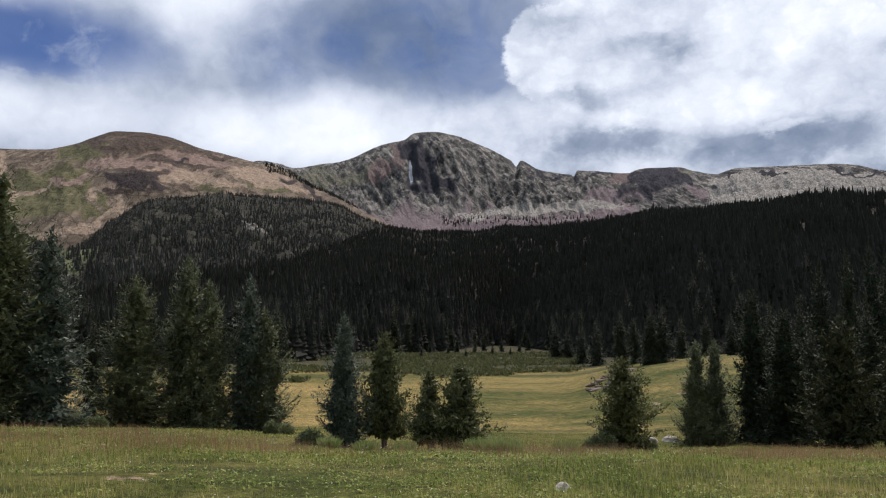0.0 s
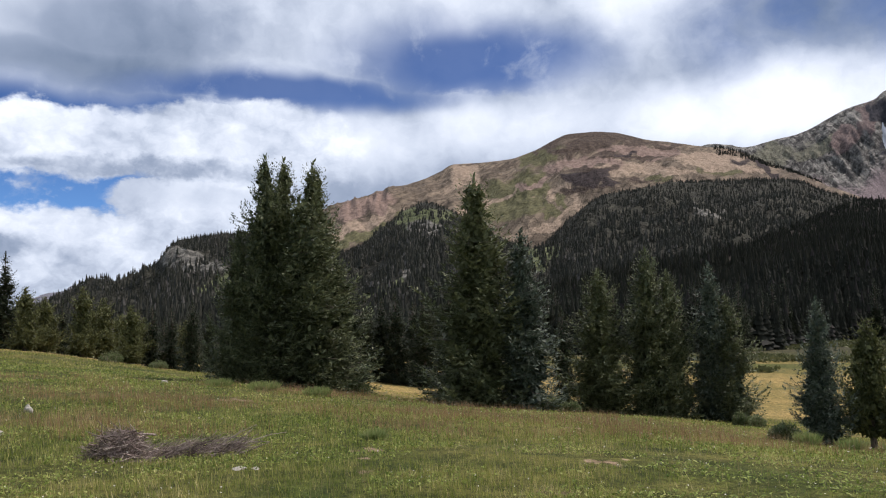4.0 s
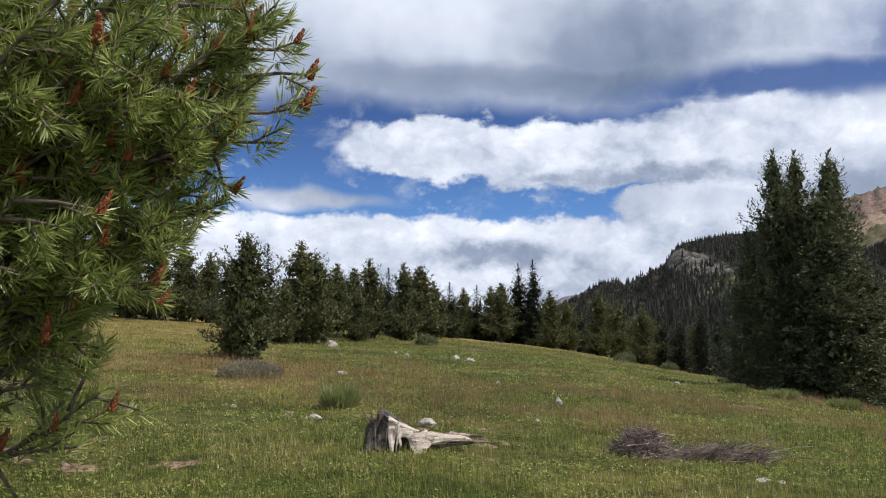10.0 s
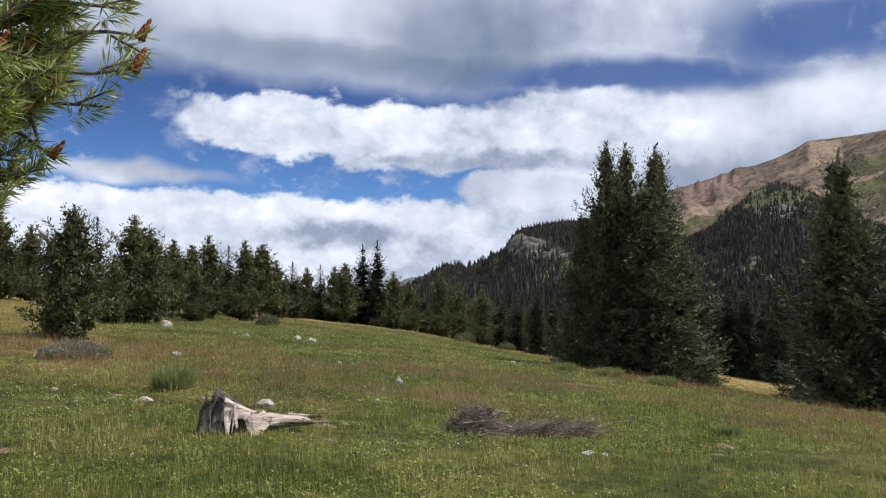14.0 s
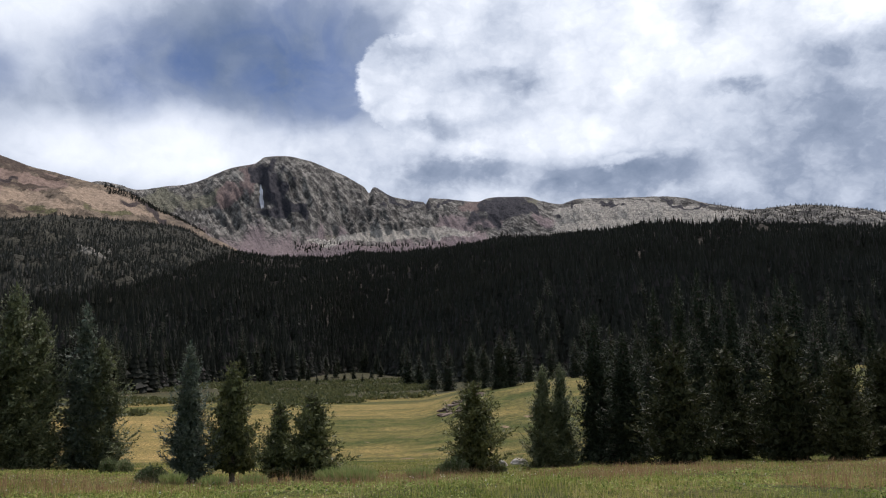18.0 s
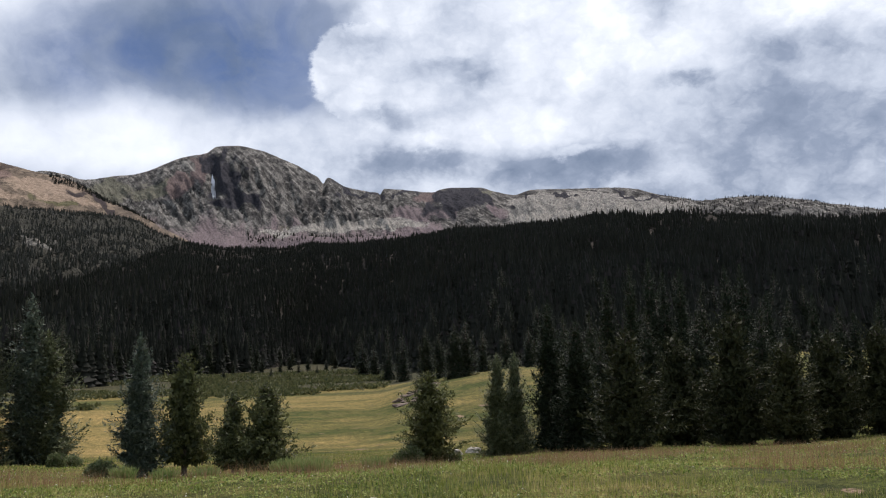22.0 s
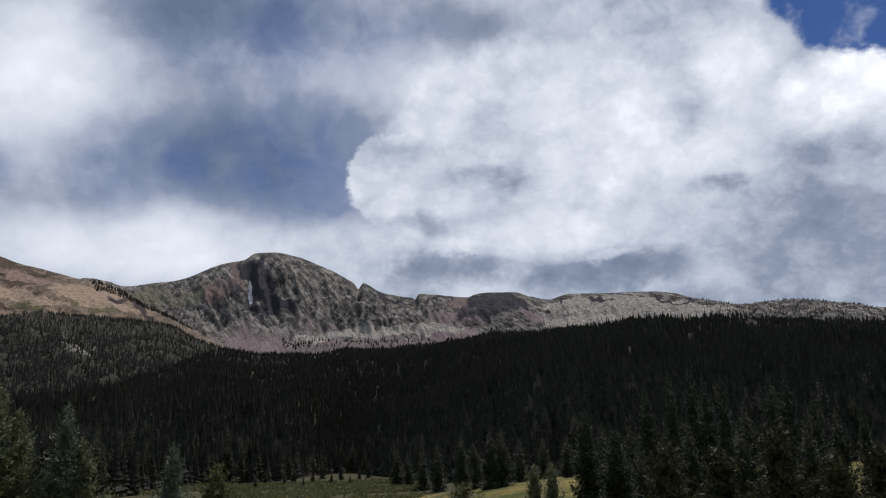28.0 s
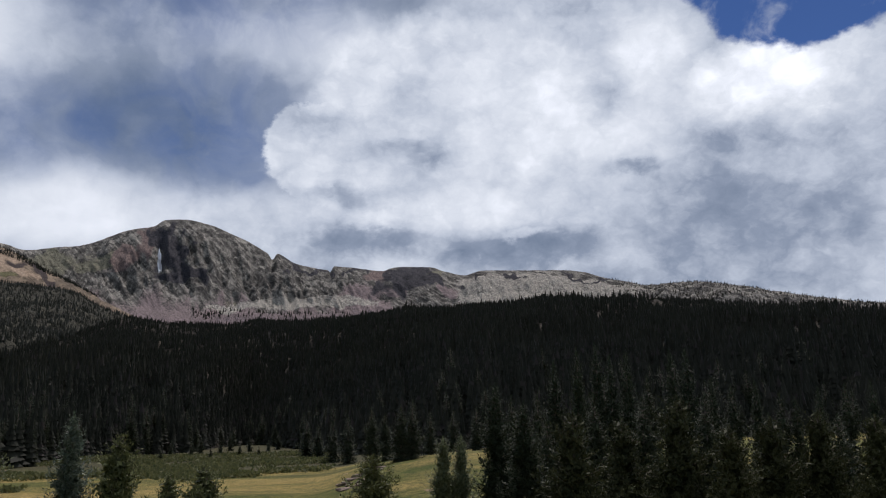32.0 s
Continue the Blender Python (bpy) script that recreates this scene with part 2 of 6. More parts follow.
def bump(N, bsdf, height, strength, distance):
    b = N.add("ShaderNodeBump")
    N.put(b.inputs["Height"], height)
    b.inputs["Strength"].default_value, b.inputs["Distance"].default_value = strength, distance
    N.put(bsdf.inputs["Normal"], b.outputs[0])


def place(N):
    return N.add("ShaderNodeNewGeometry").outputs["Position"]


def foliage(name, dark, light, tip=None, glow=0.25, spec=0.25):
    """Needles: colour varies by tree and by twig, with a little light coming through."""
    m, N, bsdf = material(name, 0.55, spec)
    isle = N.add("ShaderNodeNewGeometry").outputs["Random Per Island"]
    tree = N.add("ShaderNodeObjectInfo").outputs["Random"]
    col = N.mix(N.ramp(isle, 0.25, 1.0, 0.0, 1.0, False), dark, light)
    if tip:
        col = N.mix(N.ramp(isle, 0.9, 0.96), col, tip)
    col = N.mix(N.math("MULTIPLY", tree, 0.3), col, (light[0] * 0.8, light[1] * 0.75, light[2] * 0.6))
    N.put(bsdf.inputs["Base Color"], col)
    through_light = N.add("ShaderNodeBsdfTranslucent")
    N.put(through_light.inputs[0], col)
    mx = N.add("ShaderNodeMixShader")
    mx.inputs[0].default_value = glow
    N.put(mx.inputs[1], bsdf.outputs[0])
    N.put(mx.inputs[2], through_light.outputs[0])
    out = [n for n in N.t.nodes if n.type == "OUTPUT_MATERIAL"][0]
    N.put(out.inputs[0], mx.outputs[0])
    return m


def make_bark(name, a, b):
    m, N, bsdf = material(name, 0.9)
    p = N.vec("MULTIPLY", place(N), (1.0, 1.0, 0.25))
    n = N.noise(p, 30.0, 5.0).outputs["Fac"]
    N.put(bsdf.inputs["Base Color"], N.mix(N.ramp(n, 0.35, 0.65), a, b))
    bump(N, bsdf, n, 0.8, 0.02)
    return m


SPRUCE = foliage("spruce needles", (0.046, 0.063, 0.033), (0.2, 0.224, 0.112), None, 0.2)
# right-hand stand: cloud shade and backlight are put into darker needle tones
SHADED_SPRUCE = foliage("shaded spruce needles", (0.022, 0.033, 0.02), (0.055, 0.067, 0.038), None, 0.07, 0.05)
SHADED_PINE = foliage("shaded pine needles", (0.028, 0.033, 0.016), (0.07, 0.073, 0.032), None, 0.08, 0.05)
BLUE_SPRUCE = foliage("blue spruce needles", (0.04, 0.06, 0.044), (0.165, 0.198, 0.14), None, 0.18)
PINE = foliage("pine needles", (0.046, 0.057, 0.023), (0.175, 0.185, 0.07), None, 0.2)
# darkened to match the forest behind: the wood edge's shade is in the colour
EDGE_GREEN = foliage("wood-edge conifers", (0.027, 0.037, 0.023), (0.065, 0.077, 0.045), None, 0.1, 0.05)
# cloud shadow and haze over the forest slope are put into these tones
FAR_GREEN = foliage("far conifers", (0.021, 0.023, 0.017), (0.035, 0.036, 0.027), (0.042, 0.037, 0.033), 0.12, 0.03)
BARK = make_bark("bark", (0.09, 0.07, 0.055), (0.2, 0.16, 0.13))


def make_meadow():
    m, N, bsdf = material("meadow", 0.95, 0.1)
    p = place(N)
    big = N.noise(N.vec("MULTIPLY", p, (0.45, 1.4, 1.0)), 0.035, 5.0, 0.6, 0.5).outputs["Fac"]
    mid = N.noise(p, 0.35, 5.0, 0.6).outputs["Fac"]
    fine = N.noise(p, 7.0, 6.0, 0.7).outputs["Fac"]
    x, y, z = N.split(p)
    green = N.mix(N.ramp(mid, 0.35, 0.65), (0.075, 0.096, 0.021), (0.145, 0.14, 0.041))
    dry = N.mix(N.ramp(fine, 0.3, 0.7), (0.32, 0.225, 0.085), (0.56, 0.4, 0.16))
    # the valley floor is bleached dry, the knoll near by is greener
    floor = N.ramp(z, -3.6, -6.6)
    dryness = N.math("ADD", N.math("MULTIPLY", floor, 0.16), N.ramp(big, 0.38, 0.62, -0.3, 0.5), clamp=True)
    dryness = N.math("MAXIMUM", dryness, N.add("ShaderNodeAttribute", attribute_name="dry").outputs["Fac"])
    col = N.mix(N.math("MULTIPLY", dryness, N.ramp(mid, 0.25, 0.7, 0.6, 1.0)), green, dry)
    # willow flats along the stream further out
    far = N.ramp(N.vec("LENGTH", N.vec("MULTIPLY", p, (1.0, 1.0, 0.0))), 165.0, 210.0)
    beyond = N.ramp(N.vec("LENGTH", N.vec("MULTIPLY", p, (1.0, 1.0, 0.0))), 190.0, 260.0)
    wet = N.math("MULTIPLY", N.math("MULTIPLY", far, floor), N.math("ADD", beyond, N.ramp(N.noise(N.vec("MULTIPLY", p, (0.5, 1.5, 1.0)), 0.03, 5.0, 0.6).outputs["Fac"], 0.46, 0.58), clamp=True))
    col = N.mix(N.math("MULTIPLY", wet, 0.9), col, (0.062, 0.062, 0.036))
    tuft = N.noise(p, 1.6, 6.0, 0.7).outputs["Fac"]
    col = N.mix(0.9, col, N.mix(N.ramp(tuft, 0.32, 0.68), (0.42, 0.48, 0.42), (1.35, 1.28, 1.2)), "MULTIPLY")
    bare = N.ramp(N.noise(p, 0.5, 6.0, 0.65).outputs["Fac"], 0.62, 0.7)
    col = N.mix(N.math("MULTIPLY", bare, 0.8), col, (0.2, 0.14, 0.095))
    earth = N.ramp(N.math("ADD", N.add("ShaderNodeAttribute", attribute_name="earth").outputs["Fac"], N.math("MULTIPLY", N.math("SUBTRACT", fine, 0.5), 0.8)), 0.35, 0.65)
    col = N.mix(N.math("MULTIPLY", earth, 0.9), col, N.mix(N.ramp(fine, 0.35, 0.65), (0.24, 0.155, 0.1), (0.42, 0.3, 0.21)))
    blade = N.noise(p, 22.0, 4.0, 0.7).outputs["Fac"]
    col = N.mix(0.85, col, N.mix(N.ramp(N.math("ADD", N.math("MULTIPLY", fine, 0.5), N.math("MULTIPLY", blade, 0.5)), 0.36, 0.64), (0.14, 0.15, 0.13), (1.15, 1.15, 1.1)), "MULTIPLY")
    N.put(bsdf.inputs["Base Color"], col)
    bump(N, bsdf, N.math("ADD", fine, N.math("MULTIPLY", mid, 0.5)), 0.9, 0.08)
    return m


def mask(N, name):
    return N.add("ShaderNodeAttribute", attribute_name=name).outputs["Fac"]


def make_rock(name, a, b, zones=(), scale=0.02, tall=1.0, relief=1.0, speck=0.45, streak=0.0, slant=0.0):
    """Mountain rock in two tones with cracks; zones of other ground (scree, turf) and of darker tone follow the land's
    own masks.
    """
    m, N, bsdf = material(name, 0.95, 0.1)
    p = place(N)
    q = N.vec("MULTIPLY", p, (1.0, 0.35, tall))
    p = N.vec("MULTIPLY", p, (1.0, 0.5, 1.0))
    n1 = N.noise(q, scale, 8.0, 0.65, 0.4).outputs["Fac"]
    n2 = N.noise(p, scale * 0.2, 5.0, 0.6).outputs["Fac"]
    cracks = N.add("ShaderNodeTexVoronoi", feature="DISTANCE_TO_EDGE")
    N.put(cracks.inputs["Vector"], N.vec("ADD", q, N.vec("MULTIPLY", N.noise(q, scale * 2, 4.0).outputs["Color"], (0.8 / scale, 0.8 / scale, 0.8 / scale))))
    cracks.inputs["Scale"].default_value = scale * 1.6
    seam = N.ramp(cracks.outputs[0], 0.0, 0.09, 0.45, 1.0)
    col = N.mix(N.ramp(n1, 0.43, 0.58), a, b)
    col = N.mix(N.ramp(n2, 0.35, 0.7, 0.0, 0.5), col, tuple(v * 0.7 for v in a))
    col = N.mix(0.7, col, N.xyz(seam, seam, seam), "MULTIPLY")
    ridged = n1
    if streak:
        x, y, z = N.split(p)
        runs = N.noise(N.xyz(N.math("ADD", x, N.math("MULTIPLY", z, slant)), N.math("MULTIPLY", y, 0.02), N.math("MULTIPLY", z, 0.12)), scale * 2.0, 6.0, 0.68, 0.5).outputs["Fac"]
        col = N.mix(streak, col, N.mix(N.ramp(runs, 0.41, 0.59), (0.38, 0.38, 0.4), (1.55, 1.53, 1.49)), "MULTIPLY")
        ridged = N.math("ADD", n1, N.math("MULTIPLY", runs, streak * 1.2))
    grain = N.noise(p, scale * 5, 6.0, 0.7).outputs["Fac"]
    for zone, tone, tone2 in zones:
        edge = N.math("ADD", mask(N, zone), N.math("MULTIPLY", N.math("SUBTRACT", N.math("ADD", N.math("MULTIPLY", n1, 0.5), N.math("MULTIPLY", grain, 0.5)), 0.5), 1.5))
        col = N.mix(N.ramp(edge, 0.36, 0.64), col, N.mix(N.ramp(grain, 0.3, 0.7), tone, tone2))
    col = N.mix(0.5, col, N.mix(N.ramp(grain, 0.38, 0.62), (speck, speck, speck), (1.45 - speck, 1.45 - speck, 1.42 - speck)), "MULTIPLY")
    N.put(bsdf.inputs["Base Color"], col)
    bump(N, bsdf, N.math("ADD", N.math("ADD", ridged, N.math("MULTIPLY", grain, 0.35)), N.math("MULTIPLY", seam, 0.3)), relief, 0.3 / scale)
    return m


MEADOW = make_meadow()
BROWN_ROCK = make_rock("brown mountain", (0.15, 0.118, 0.085), (0.23, 0.18, 0.128),
    (("turf", (0.088, 0.086, 0.043), (0.145, 0.134, 0.068)), ("scree", (0.25, 0.19, 0.135), (0.35, 0.265, 0.19)), ("red", (0.19, 0.135, 0.108), (0.28, 0.2, 0.16)), ("umber", (0.06, 0.044, 0.034), (0.1, 0.074, 0.055)), ("dark", (0.032, 0.026, 0.025), (0.06, 0.046, 0.042))), 0.022, relief=0.6, speck=0.5, streak=0.4)
# the dark tones also paint shade on the peak's walls
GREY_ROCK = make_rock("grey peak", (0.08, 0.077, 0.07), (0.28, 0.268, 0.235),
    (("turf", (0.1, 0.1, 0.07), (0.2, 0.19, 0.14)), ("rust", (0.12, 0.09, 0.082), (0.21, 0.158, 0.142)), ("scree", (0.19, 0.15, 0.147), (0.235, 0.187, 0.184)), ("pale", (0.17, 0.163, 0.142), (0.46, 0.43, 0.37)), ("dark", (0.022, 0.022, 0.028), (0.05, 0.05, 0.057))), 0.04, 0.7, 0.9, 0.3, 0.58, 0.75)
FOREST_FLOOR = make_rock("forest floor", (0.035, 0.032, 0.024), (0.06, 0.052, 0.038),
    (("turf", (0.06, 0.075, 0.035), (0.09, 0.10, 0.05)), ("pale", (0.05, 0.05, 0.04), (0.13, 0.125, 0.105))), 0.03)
THIN_FLOOR = make_rock("open forest floor", (0.038, 0.038, 0.028), (0.062, 0.06, 0.044),
    (("turf", (0.09, 0.11, 0.05), (0.13, 0.14, 0.07)), ("pale", (0.06, 0.06, 0.05), (0.22, 0.21, 0.18))), 0.03)
# haze of distance is put into this pale bluish rock colour
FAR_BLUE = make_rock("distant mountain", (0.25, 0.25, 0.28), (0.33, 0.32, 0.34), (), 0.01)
SNOW, _n, _b = material("old snow", 0.6)
_b.inputs["Base Color"].default_value = (0.82, 0.83, 0.85, 1)


# ---- building helpers ----
def mesh_data(name, verts, faces, mats, smooth=False):
    me = bpy.data.meshes.new(name)
    verts = np.asarray(verts, dtype=np.float32).reshape(-1, 3)
    faces = np.asarray(faces, dtype=np.int32)
    k = faces.shape[1]
    me.vertices.add(len(verts))
    me.vertices.foreach_set("co", verts.ravel())
    me.loops.add(faces.size)
    me.loops.foreach_set("vertex_index", faces.ravel())
    me.polygons.add(len(faces))
    me.polygons.foreach_set("loop_start", np.arange(len(faces), dtype=np.int32) * k)
    me.polygons.foreach_set("use_smooth", np.full(len(faces), smooth))
    me.update(calc_edges=True)
    for m in mats if isinstance(mats, (list, tuple)) else [mats]:
        me.materials.append(m)
    return me


def thing(name, label, category, group="", kind="", at=None):
    ob = new(name)
    if at is not None:
        ob.matrix_world = at
    return tagged(ob, label, category, group, kind)


def part(name, me, parent, label=""):
    ob = new(name, me)
    ob.parent = parent
    return tagged(ob, label)


def polar(az, r):
    return r * math.sin(radians(az)), r * math.cos(radians(az))


def smooth_table(xs, ys, x):
    """Cubic interpolation through a few fitted values (no overshoot)."""
    xs, ys, x = np.asarray(xs, float), np.asarray(ys, float), np.asarray(x, float)
    d = np.diff(ys, axis=0) / np.diff(xs).reshape(-1, *([1] * (ys.ndim - 1)))
    m = np.zeros_like(ys)
    m[1:-1] = np.where(d[:-1] * d[1:] > 0, 2 * d[:-1] * d[1:] / np.where(d[:-1] + d[1:] == 0, 1, d[:-1] + d[1:]), 0)
    m[0], m[-1] = d[0], d[-1]
    i = np.clip(np.searchsorted(xs, x) - 1, 0, len(xs) - 2)
    h = xs[i + 1] - xs[i]
    t = np.clip((x - xs[i]) / h, 0, 1)
    sh = (-1,) + (1,) * (ys.ndim - 1)
    t, h = t.reshape(sh), h.reshape(sh)
    return (2 * t**3 - 3 * t**2 + 1) * ys[i] + (t**3 - 2 * t**2 + t) * h * m[i] + (3 * t**2 - 2 * t**3) * ys[i + 1] + (t**3 - t**2) * h * m[i + 1]


def hash2(ix, iy, seed):
    h = np.sin(ix * 127.1 + iy * 311.7 + seed * 74.7) * 43758.5453
    return h - np.floor(h)


def value_noise(x, y, seed=0):
    ix, iy = np.floor(x), np.floor(y)
    fx, fy = x - ix, y - iy
    fx, fy = fx * fx * (3 - 2 * fx), fy * fy * (3 - 2 * fy)
    a, b = hash2(ix, iy, seed), hash2(ix + 1, iy, seed)
    c, d = hash2(ix, iy + 1, seed), hash2(ix + 1, iy + 1, seed)
    return (a + (b - a) * fx) * (1 - fy) + (c + (d - c) * fx) * fy - 0.5


def fbm(x, y, octaves=5, seed=0, ridged=False, gain=0.5):
    total, amp = 0, 1.0
    for o in range(octaves):
        n = value_noise(x * 2**o, y * 2**o, seed + o * 13)
        total = total + amp * ((0.25 - np.abs(n)) * 2 if ridged else n)
        amp *= gain
    return total


def step_up(x, lo, hi):
    t = np.clip((x - lo) / (hi - lo), 0, 1)
    return t * t * (3 - 2 * t)


# ---- ground ----
RINGS = [0, 10, 25, 45, 75, 130, 250]
BEARINGS = [-180, -110, -92, -80, -66, -58, -50, -40, -30, -18, -4, 8, 14, 20, 34, 60, 180]
HEIGHTS = [
    [0.1, 0.3, 0.5, 0.5, 0, 0], [0.3, 0.8, 1.8, 3.4, 5, 6], [0.15, 0.6, 1.8, 3.6, 4.5, 4], [0.1, 0.45, 1.3, 2.2, 2.2, 1],
    [0.1, 0.35, 0.8, 1.0, 0, -3], [0.05, 0.2, 0.3, 0.2, -1.5, -5], [0, -0.1, -0.6, -1.6, -4, -6.5], [0, -0.5, -1.6, -3.2, -5.5, -7],
    [0, -1.0, -2.8, -4.6, -6.5, -7.5], [-0.05, -1.4, -3.3, -5.6, -7.2, -7.6], [-0.1, -2.0, -4.0, -6.2, -7.4, -7.7], [-0.1, -2.0, -4.3, -6.4, -7.4, -7.7],
    [-0.1, -2.0, -4.2, -6.0, -3.5, -6.5], [-0.1, -1.9, -4, -5.6, -2.4, -5], [-0.1, -1.6, -3.6, -5, -4, -2], [0, -0.8, -1.8, -2.5, -2, 0],
    [0.1, 0.3, 0.5, 0.5, 0, 0]]


def ground_z(x, y):
    """Height of the meadow: a knoll that falls to the valley floor ahead and climbs on the other side."""
    x, y = np.atleast_1d(np.asarray(x, float)), np.atleast_1d(np.asarray(y, float))
    az, r = np.degrees(np.arctan2(x, y)), np.hypot(x, y)
    rows = smooth_table(BEARINGS, np.array(HEIGHTS, float), az)
    rows = np.concatenate([np.zeros((len(az), 1)), rows], axis=1)
    i = np.clip(np.searchsorted(RINGS, r) - 1, 0, len(RINGS) - 2)
    rs = np.array(RINGS, float)
    d = np.diff(rows, axis=1) / np.diff(rs)
    m = np.zeros_like(rows)
    m[:, 1:-1] = (d[:, :-1] + d[:, 1:]) / 2
    m[:, 0], m[:, -1] = d[:, 0], 0
    k = np.arange(len(az))
    h = rs[i + 1] - rs[i]
    t = np.clip((r - rs[i]) / h, 0, 1)
    z = (2 * t**3 - 3 * t**2 + 1) * rows[k, i] + (t**3 - 2 * t**2 + t) * h * m[k, i] + (3 * t**2 - 2 * t**3) * rows[k, i + 1] + (t**3 - t**2) * h * m[k, i + 1]
    bumps = 0.10 * fbm(x / 3.0, y / 3.0, 3, 5) + 0.5 * fbm(x / 22.0, y / 22.0, 2, 9) * np.clip((r - 15) / 60, 0, 1)
    return z + bumps


def gz(x, y):
    return float(ground_z(x, y)[0])


def spot(az, r, turn=0.0, sink=0.0, scale=1.0):
    x, y = polar(az, r)
    return pose(x, y, gz(x, y) - sink, 0, 0, turn)


def worn(x, y):
    """Where the turf is worn through to bare earth, 0 to 1."""
    return np.clip((fbm(x / 0.55, y / 0.45, 4, 77) + 0.5 * fbm(x / 5, y / 5, 2, 78) - 0.53) * 4, 0, 1)


def build_ground():
    az = np.concatenate([np.arange(-180, -110, 4.0), np.arange(-110, 56, 0.5), np.arange(56, 180, 4.0)])
    r = np.concatenate([np.linspace(0.0, 12, 41), np.geomspace(12.4, 260, 130), np.geomspace(275, 4900, 30)])
    A, R = np.meshgrid(np.radians(az), r, indexing="ij")
    X, Y = R * np.sin(A), R * np.cos(A)
    Z = ground_z(X.ravel(), Y.ravel()).reshape(X.shape)
    n, k = X.shape
    v = np.stack([X, Y, Z], -1).reshape(-1, 3)
    i, j = np.meshgrid(np.arange(n), np.arange(k - 1), indexing="ij")
    i2 = (i + 1) % n
    f = np.stack([i * k + j, i2 * k + j, i2 * k + j + 1, i * k + j + 1], -1).reshape(-1, 4)
    me = mesh_data("ground", v, f[:, ::-1], MEADOW, True)
    bearing, away = np.degrees(A).ravel(), R.ravel()
    wob = fbm(X.ravel() / 30, Y.ravel() / 14, 4, 19)
    gold = step_up(away, 50, 72) * step_up(away, 178, 150) * step_up(bearing + 6 * wob, 3.0, -2.5)
    strips = 0.6 * step_up(away, 62, 78) * step_up(away, 125, 105) * step_up(bearing, 10, 6) * step_up(wob, -0.05, 0.2)
    left = step_up(away, 45, 60) * step_up(away, 110, 90) * step_up(bearing, -26, -31) * step_up(bearing, -52, -44)
    dry = me.attributes.new("dry", "FLOAT", "POINT")
    dry.data.foreach_set("value", np.clip(np.maximum(np.maximum(gold, strips), left) * (0.85 + 1.3 * wob), 0, 1).astype(np.float32))
    earth = me.attributes.new("earth", "FLOAT", "POINT")
    earth.data.foreach_set("value", worn(X.ravel(), Y.ravel()).astype(np.float32))
    tagged(new("ground", me), "subalpine meadow of short green and straw-coloured grass", "meadow", kind="structure")


build_ground()

# ---- mountains ----


def patch(a, e, rows, seed, rough=0.5):
    """A mask from a few soft ellipses given by bearing and elevation, with ragged edges."""
    wa = a + 1.6 * rough * fbm(a * 0.8, e * 0.8, 4, seed) * 2
    we = e + 0.7 * rough * fbm(a * 0.9, e * 1.1, 4, seed + 5) * 2
    total = np.zeros_like(a)
    for ca, ce, ra, re, tilt in rows:
        u, v = (wa - ca), (we - ce)
        v = v - tilt * u
        total = np.maximum(total, np.clip(1.5 - np.sqrt((u / ra) ** 2 + (v / re) ** 2), 0, 1))
    return total


def massif(name, label, mat, crest, r_crest, r_base, z_base, relief, grain, seed, power=1.0, step=0.12, rows=90, long=1.0, shape=None, masks=None, crag=0.06, apron=0.0):
    """A range as a real relief: from its foot up to a fitted crest line and down behind it. Returns its height function."""
    ca, ce = zip(*crest)

    def rad(spec, a):
        return smooth_table(*zip(*spec), a) if isinstance(spec, list) else np.full_like(a, spec)

    def height(a, s):
        """s: 0 at the foot, 1 at the crest, over 1 behind."""
        a, s = np.asarray(a, float), np.asarray(s, float)
        rc, rb = rad(r_crest, a), rad(r_base, a)
        zc = 1.6 + rc * np.tan(np.radians(smooth_table(ca, ce, a)))
        r = rb + (rc - rb) * s
        up = np.where(s <= 1, np.clip(s, 0, 1) ** power, 1 - (s - 1))
        z = z_base + (zc - z_base) * up
        x, y = r * np.sin(np.radians(a)), r * np.cos(np.radians(a))
        u = np.radians(a) * rc
        body = np.clip(np.sin(np.pi * np.clip(s, 0, 1)), 0, 1) ** 0.7
        z = z + relief * body * fbm(u / grain + 0.3 * s, (r - rb) / (grain * long), 6, seed, True, 0.55)
        z = z + relief * crag * (0.25 + body) * (step_up(s, apron * 0.6, apron + 0.1) if apron else 1.0) * fbm(u / (grain * 0.1) + 0.002 * r, r / (grain * 0.32), 4, seed + 7)
        if shape:
            z = z + shape(a, s, body)
        return x, y, z

    a = np.arange(ca[0], ca[-1], step)
    s = np.concatenate([np.linspace(0, 1, rows), np.linspace(1.03, 1.5, 8)])
    A, S = np.meshgrid(a, s, indexing="ij")
    X, Y, Z = height(A.ravel(), S.ravel())
    v = np.stack([X, Y, Z], -1)
    n, k = A.shape
    i, j = np.meshgrid(np.arange(n - 1), np.arange(k - 1), indexing="ij")
    f = np.stack([i * k + j, i * k + j + 1, (i + 1) * k + j + 1, (i + 1) * k + j], -1).reshape(-1, 4)
    me = mesh_data(name, v, f, mat, True)
    e = np.degrees(np.arctan2(Z - 1.6, np.hypot(X, Y)))
    for zone, fn in (masks or {}).items():
        at = me.attributes.new(zone, "FLOAT", "POINT")
        at.data.foreach_set("value", np.asarray(fn(A.ravel(), S.ravel(), e), np.float32))
    tagged(new(name, me), label, "mountain", kind="structure")
    return height


